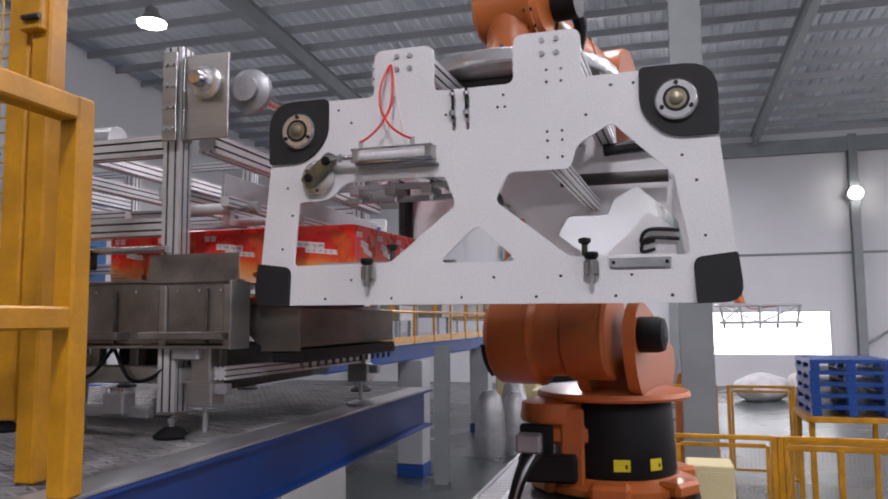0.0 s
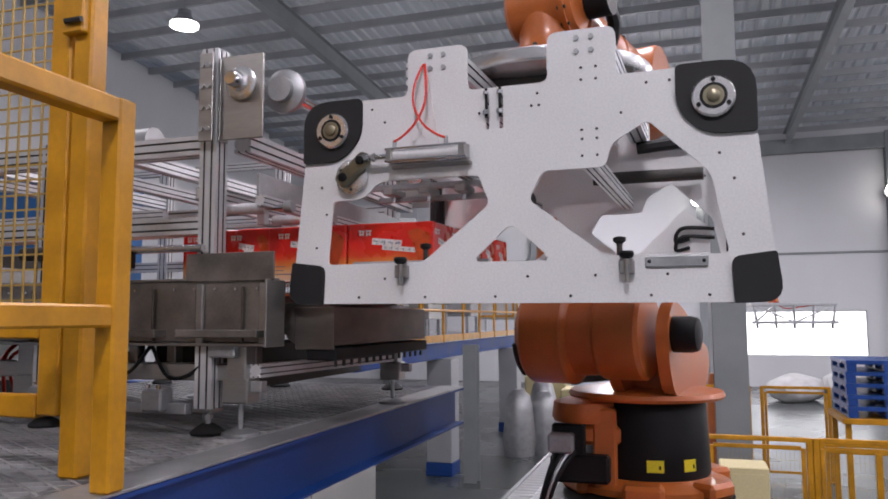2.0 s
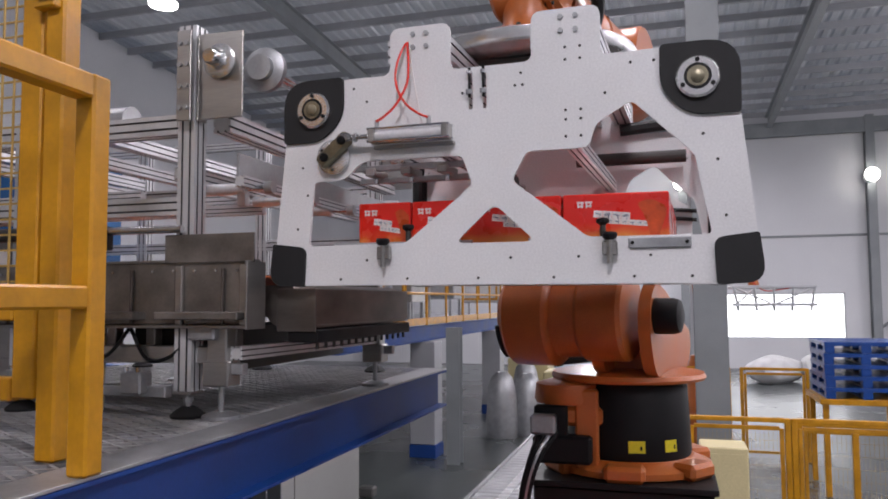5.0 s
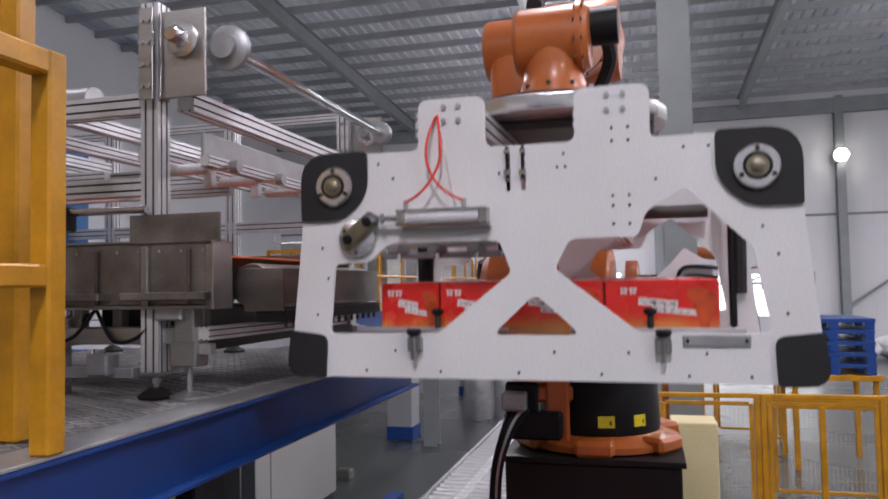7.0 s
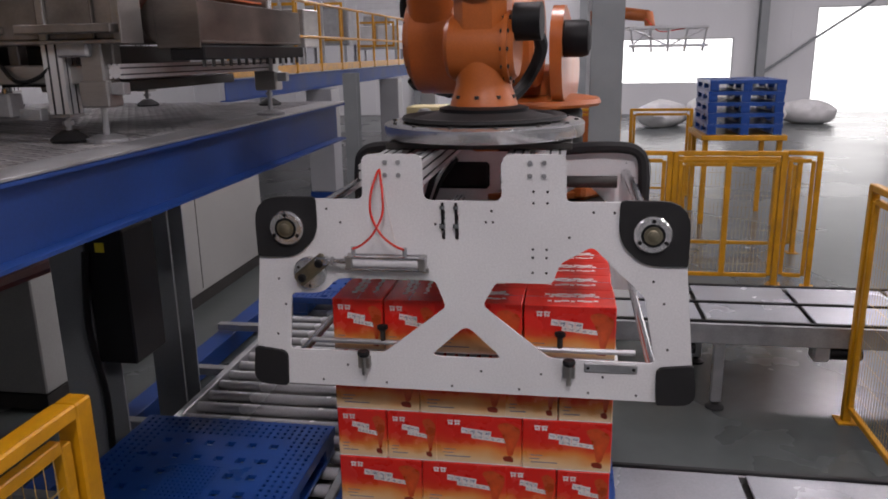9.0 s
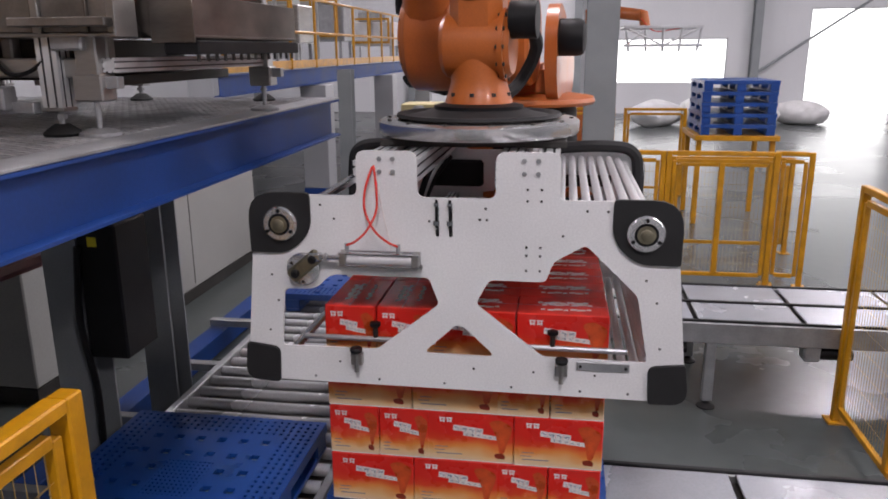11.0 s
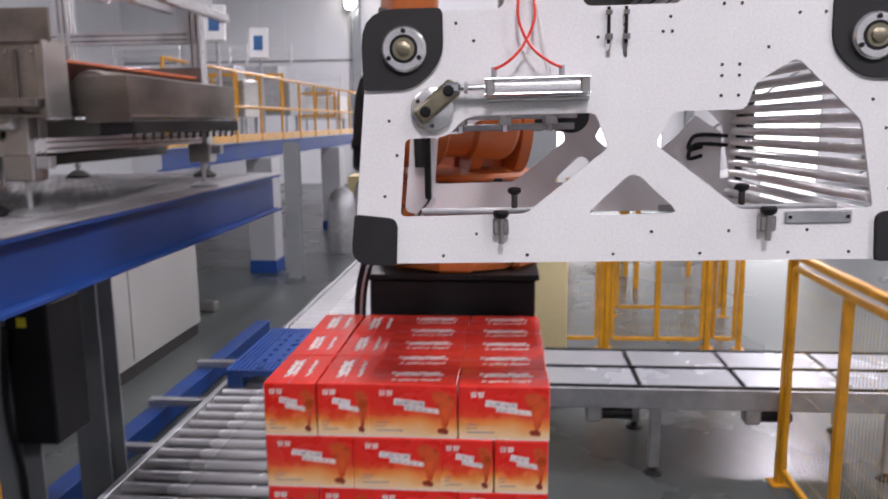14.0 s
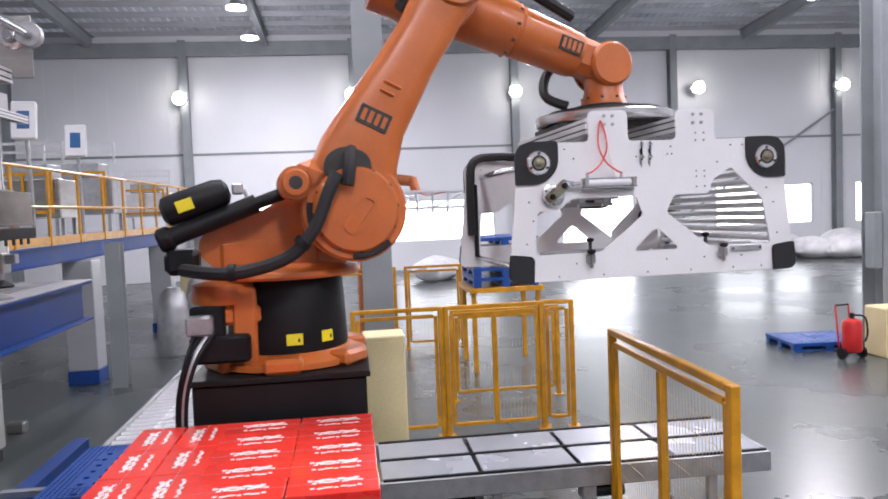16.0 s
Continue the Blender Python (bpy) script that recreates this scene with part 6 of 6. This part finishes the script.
for y in (12.4, 17.5, 22.5):
    pc = empty("platform_pillar", pose(FX - 0.02, y, 0), "square pale pillar with a blue foot", "pillar", "far pillars")
    part("shaft", box(bm_new(), (0, 0, 1.08), (0.44, 0.44, 1.72), 0.01), M_STEELL, pc)
    part("blue_foot", box(bm_new(), (0, 0, 0.11), (0.47, 0.47, 0.22), 0.01), M_BLUE, pc, "blue painted foot")
sc = part("steel_column", hbeam(bm_new(), FZ - 0.02, 0.22, 0.22, 0.014, pose(0, 0, 0, 90)), M_STEEL, m=pose(-3.52, 11.9, 0))
tagged(sc, "grey steel column beside the far platform", "column", "far columns", "structure")
for i, (x, y, w, h, c) in enumerate(((-5.2, 13.5, 1.1, 1.3, M_INOX), (-5.4, 16.5, 1.4, 1.5, M_GALV), (-5.0, 20.0, 1.2, 1.2, M_BAG), (-5.3, 11.0, 1.0, 1.1, M_GALV))):
    mc = empty("packing_machine", pose(x, y, FZ + 0.008), "small steel packing machine on the far platform", "machine", "packing machines")
    part("machine_body", box(bm_new(), (0, 0, h * 0.55), (w, 0.9, h * 0.5), 0.02), c, mc)
    part("machine_head", box(bm_new(), (0, 0, h * 0.9), (w * 0.6, 0.6, h * 0.2), 0.02), M_GALV, mc)
    for sx in (-1, 1):
        for sy in (-1, 1):
            part("leg", box(bm_new(), (sx * w * 0.42, sy * 0.38, h * 0.15), (0.06, 0.06, h * 0.3)), M_GALV, mc)
    gw, gz = w * 0.42, h * 0.26
    ring = [[(-gw, -gz), (gw, -gz), (gw, gz), (-gw, gz)], [(-gw + 0.05, -gz + 0.05), (-0.02, -gz + 0.05), (-0.02, gz - 0.05), (-gw + 0.05, gz - 0.05)], [(0.02, -gz + 0.05), (gw - 0.05, -gz + 0.05), (gw - 0.05, gz - 0.05), (0.02, gz - 0.05)]]
    part("guard", cut_plate(ring[0], ring[1:], 0.03), M_YELLOW, mc, "yellow guard frame", pose(0, -0.52, h * 0.62))
    uw, uz = w * 0.5, h * 0.28
    part("upper_frame", cut_plate([(-uw, 0), (uw, 0), (uw, uz), (-uw, uz)], [[(-uw + 0.04, 0.04), (uw - 0.04, 0.04), (uw - 0.04, uz * 0.5), (-uw + 0.04, uz * 0.5)], [(-uw + 0.04, uz * 0.5 + 0.04), (uw - 0.04, uz * 0.5 + 0.04), (uw - 0.04, uz - 0.04), (-uw + 0.04, uz - 0.04)]], 0.04), M_ALU, mc, "pale open upper frame", pose(0, -0.2, h * 1.0))
for x, y, z in ((-3.95, 11.2, 3.78), (-3.95, 13.2, 3.68)):
    op = empty("operator_panel", pose(x - 0.45, y, 0), "white operator terminal on a post", "terminal", "operator terminals")
    part("stand", rod(bm_new(), (0, 0.1, FZ + 0.005), (0, 0.05, z + 0.2), 0.03, seg=12), M_GALV, op)
    part("housing", box(bm_new(), (0, 0, 0), (0.32, 0.10, 0.54), 0.015, pose(0, 0, z + 0.2, -12, 0, 8)), M_WHITE, op)
    part("display", box(bm_new(), (0, -0.052, 0.0), (0.16, 0.006, 0.26), 0.002, pose(0, 0, z + 0.2, -12, 0, 8)), M_BLUEBOX, op, "dark blue display")
for x, y, h in ((-3.3, 14.5, 1.25), (-2.85, 14.8, 1.2), (-3.2, 16.5, 1.3)):
    gc = empty("covered_machine", pose(x, y, 0), "grey covered machine standing under the platform", "machine", "covered machines")
    part("cover", turned(bm_new(), [(0.30, 0.0), (0.33, 0.3), (0.28, h * 0.7), (0.22, h * 0.9), (0.10, h)], None, 14), M_GALV, gc, smooth=True)
for x, y, s in ((-2.6, 19.0, 0.9), (-1.4, 19.4, 0.9), (-3.8, 20.5, 1.1)):
    cc = part("goods_block", box(bm_new(), (x, y, s / 2), (1.1, 1.0, s), 0.03), M_CREAM)
    tagged(cc, "cream coloured block of goods on the floor", "goods", "goods blocks")
ob = part("floor_bracket", box(bm_new(), (-4.1, 9.6, 0.07), (0.22, 0.16, 0.14), 0.02), M_INOX)
tagged(ob, "small bright steel box on the floor", "box")


# ---- far robot cell and goods ----
def far_robot(x, y):
    ob = empty("far_robot", pose(x, y, 0), "small distant orange robot with a steel frame gripper", "robot")
    part("column", turned(bm_new(), [(0.35, 0), (0.35, 1.3), (0.28, 1.6)], None, 20), M_ORANGE, ob, smooth=True)
    part("main_arm", rod(bm_new(), (0, 0, 1.6), (-0.1, 0.1, 3.2), 0.16, 0.12, seg=16), M_ORANGE, ob, smooth=True)
    part("forearm", rod(bm_new(), (-0.1, 0.1, 3.2), (0.75, -0.7, 3.05), 0.12, 0.1, seg=16), M_ORANGE, ob, smooth=True)
    part("wrist", rod(bm_new(), (0.75, -0.7, 3.1), (0.80, -0.75, 2.86), 0.09, seg=14), M_ORANGE, ob, smooth=True)
    fr = part("gripper_frame", box(bm_new(), (1.05, -0.8, 2.84), (1.3, 0.06, 0.05), 0.005), M_ALU, ob, "aluminium gripper frame")
    for dz, dy in ((0.0, 0.5), (0.0, -0.5), (-0.30, -0.5)):
        part("frame_bar", box(bm_new(), (1.05, -0.8 + dy, 2.84 + dz), (1.3, 0.05, 0.05), 0.005), M_ALU, fr)
    for dx in (-0.62, -0.3, 0, 0.3, 0.62):
        part("frame_bar", box(bm_new(), (1.05 + dx, -0.8, 2.84), (0.05, 1.0, 0.05), 0.005), M_ALU, fr)
        part("clamp", rod(bm_new(), (1.05 + dx, -1.30, 2.84), (1.05 + dx * 0.9, -1.26, 2.44), 0.022, seg=8), M_ALU, fr)
    for a, b in ((-0.6, 0.0), (0.6, 0.0), (-0.3, -0.6)):
        part("brace", rod(bm_new(), (1.05 + a, -1.3, 2.82), (1.05 + b, -1.3, 2.54), 0.016, seg=8), M_ALU, fr)
    part("air_tube", tube(bm_new(), [(0.7, -0.9, 3.0), (0.9, -1.2, 2.78), (1.2, -1.28, 2.80), (1.55, -1.2, 2.86)], 0.009), M_REDTUBE, fr)
    return ob


far_robot(0.5, 14.8)


def sack(x, y, s, seed):
    bm = bm_new()
    bmesh.ops.create_icosphere(bm, subdivisions=3, radius=1.0)
    for v in bm.verts:
        k = 1 + 0.12 * noise.noise(v.co * 2.1 + Vector((seed, 0, 0)))
        v.co = Vector((v.co.x * 0.75 * k, v.co.y * 0.55 * k, max(-0.30, v.co.z * 0.36 * k) + 0.30)) * s
    ob = part("goods_sack", bm, M_BAG, m=pose(x, y, 0, 0, 0, seed * 40), smooth=True)
    tagged(ob, "bulging white woven sack on the floor", "sack", "white sacks")


for i, (x, y, s) in enumerate(((3.0, 26.0, 1.3), (4.6, 26.4, 1.5), (6.0, 26.2, 1.4), (7.8, 27.0, 1.2), (14.8, 27.0, 1.3), (16.2, 27.4, 1.5), (17.8, 27.2, 1.3), (12.9, 27.2, 1.1), (18.9, 26.6, 1.4), (20.0, 28.4, 1.6), (21.9, 27.6, 1.5), (23.2, 28.2, 1.5), (16.9, 28.6, 1.6))):
    sack(x, y, s, i + 1)

pad = part("column_pad", box(bm_new(), (8.35, 10.5, 0.38), (0.8, 0.5, 0.76), 0.02), M_CREAM)
tagged(pad, "cream padded guard round the foot of the column", "column guard")
cab = part("column_box", box(bm_new(), (8.24, 10.90, 1.75), (0.14, 0.25, 0.9), 0.02), M_STEEL)
tagged(cab, "grey switch box on the hall column", "switch box")
ex = empty("fire_extinguisher", pose(7.5, 10.4, 0, 0, 0, 8), "red wheeled fire extinguisher on the floor", "extinguisher")
part("cylinder", turned(bm_new(), [(0.13, 0.12), (0.145, 0.15), (0.145, 0.52), (0.12, 0.59), (0.05, 0.62)], None, 24), M_EXT, ex, smooth=True)
for sx in (-1, 1):
    part("wheel", turned(bm_new(), [(0.09, -0.02), (0.09, 0.02)], pose(sx * 0.18, 0, 0.09, 0, 90), 20), M_BLACK, ex)
    part("handle_tube", rod(bm_new(), (sx * 0.12, 0.12, 0.09), (sx * 0.12, 0.20, 0.80), 0.014, seg=8), M_EXT, ex)
part("handle_bar", rod(bm_new(), (-0.12, 0.20, 0.80), (0.12, 0.20, 0.80), 0.014, seg=8), M_BLACK, ex)
part("valve", rod(bm_new(), (0, 0, 0.61), (0, 0, 0.70), 0.035, seg=10), M_BLACK, ex)
part("hose", tube(bm_new(), [(0, -0.02, 0.67), (0.14, -0.10, 0.64), (0.16, -0.13, 0.4), (0.10, -0.14, 0.28)], 0.015), M_BLACK, ex)
part("axle", rod(bm_new(), (-0.18, 0, 0.09), (0.18, 0, 0.09), 0.012, seg=8), M_DARKST, ex)


motions()
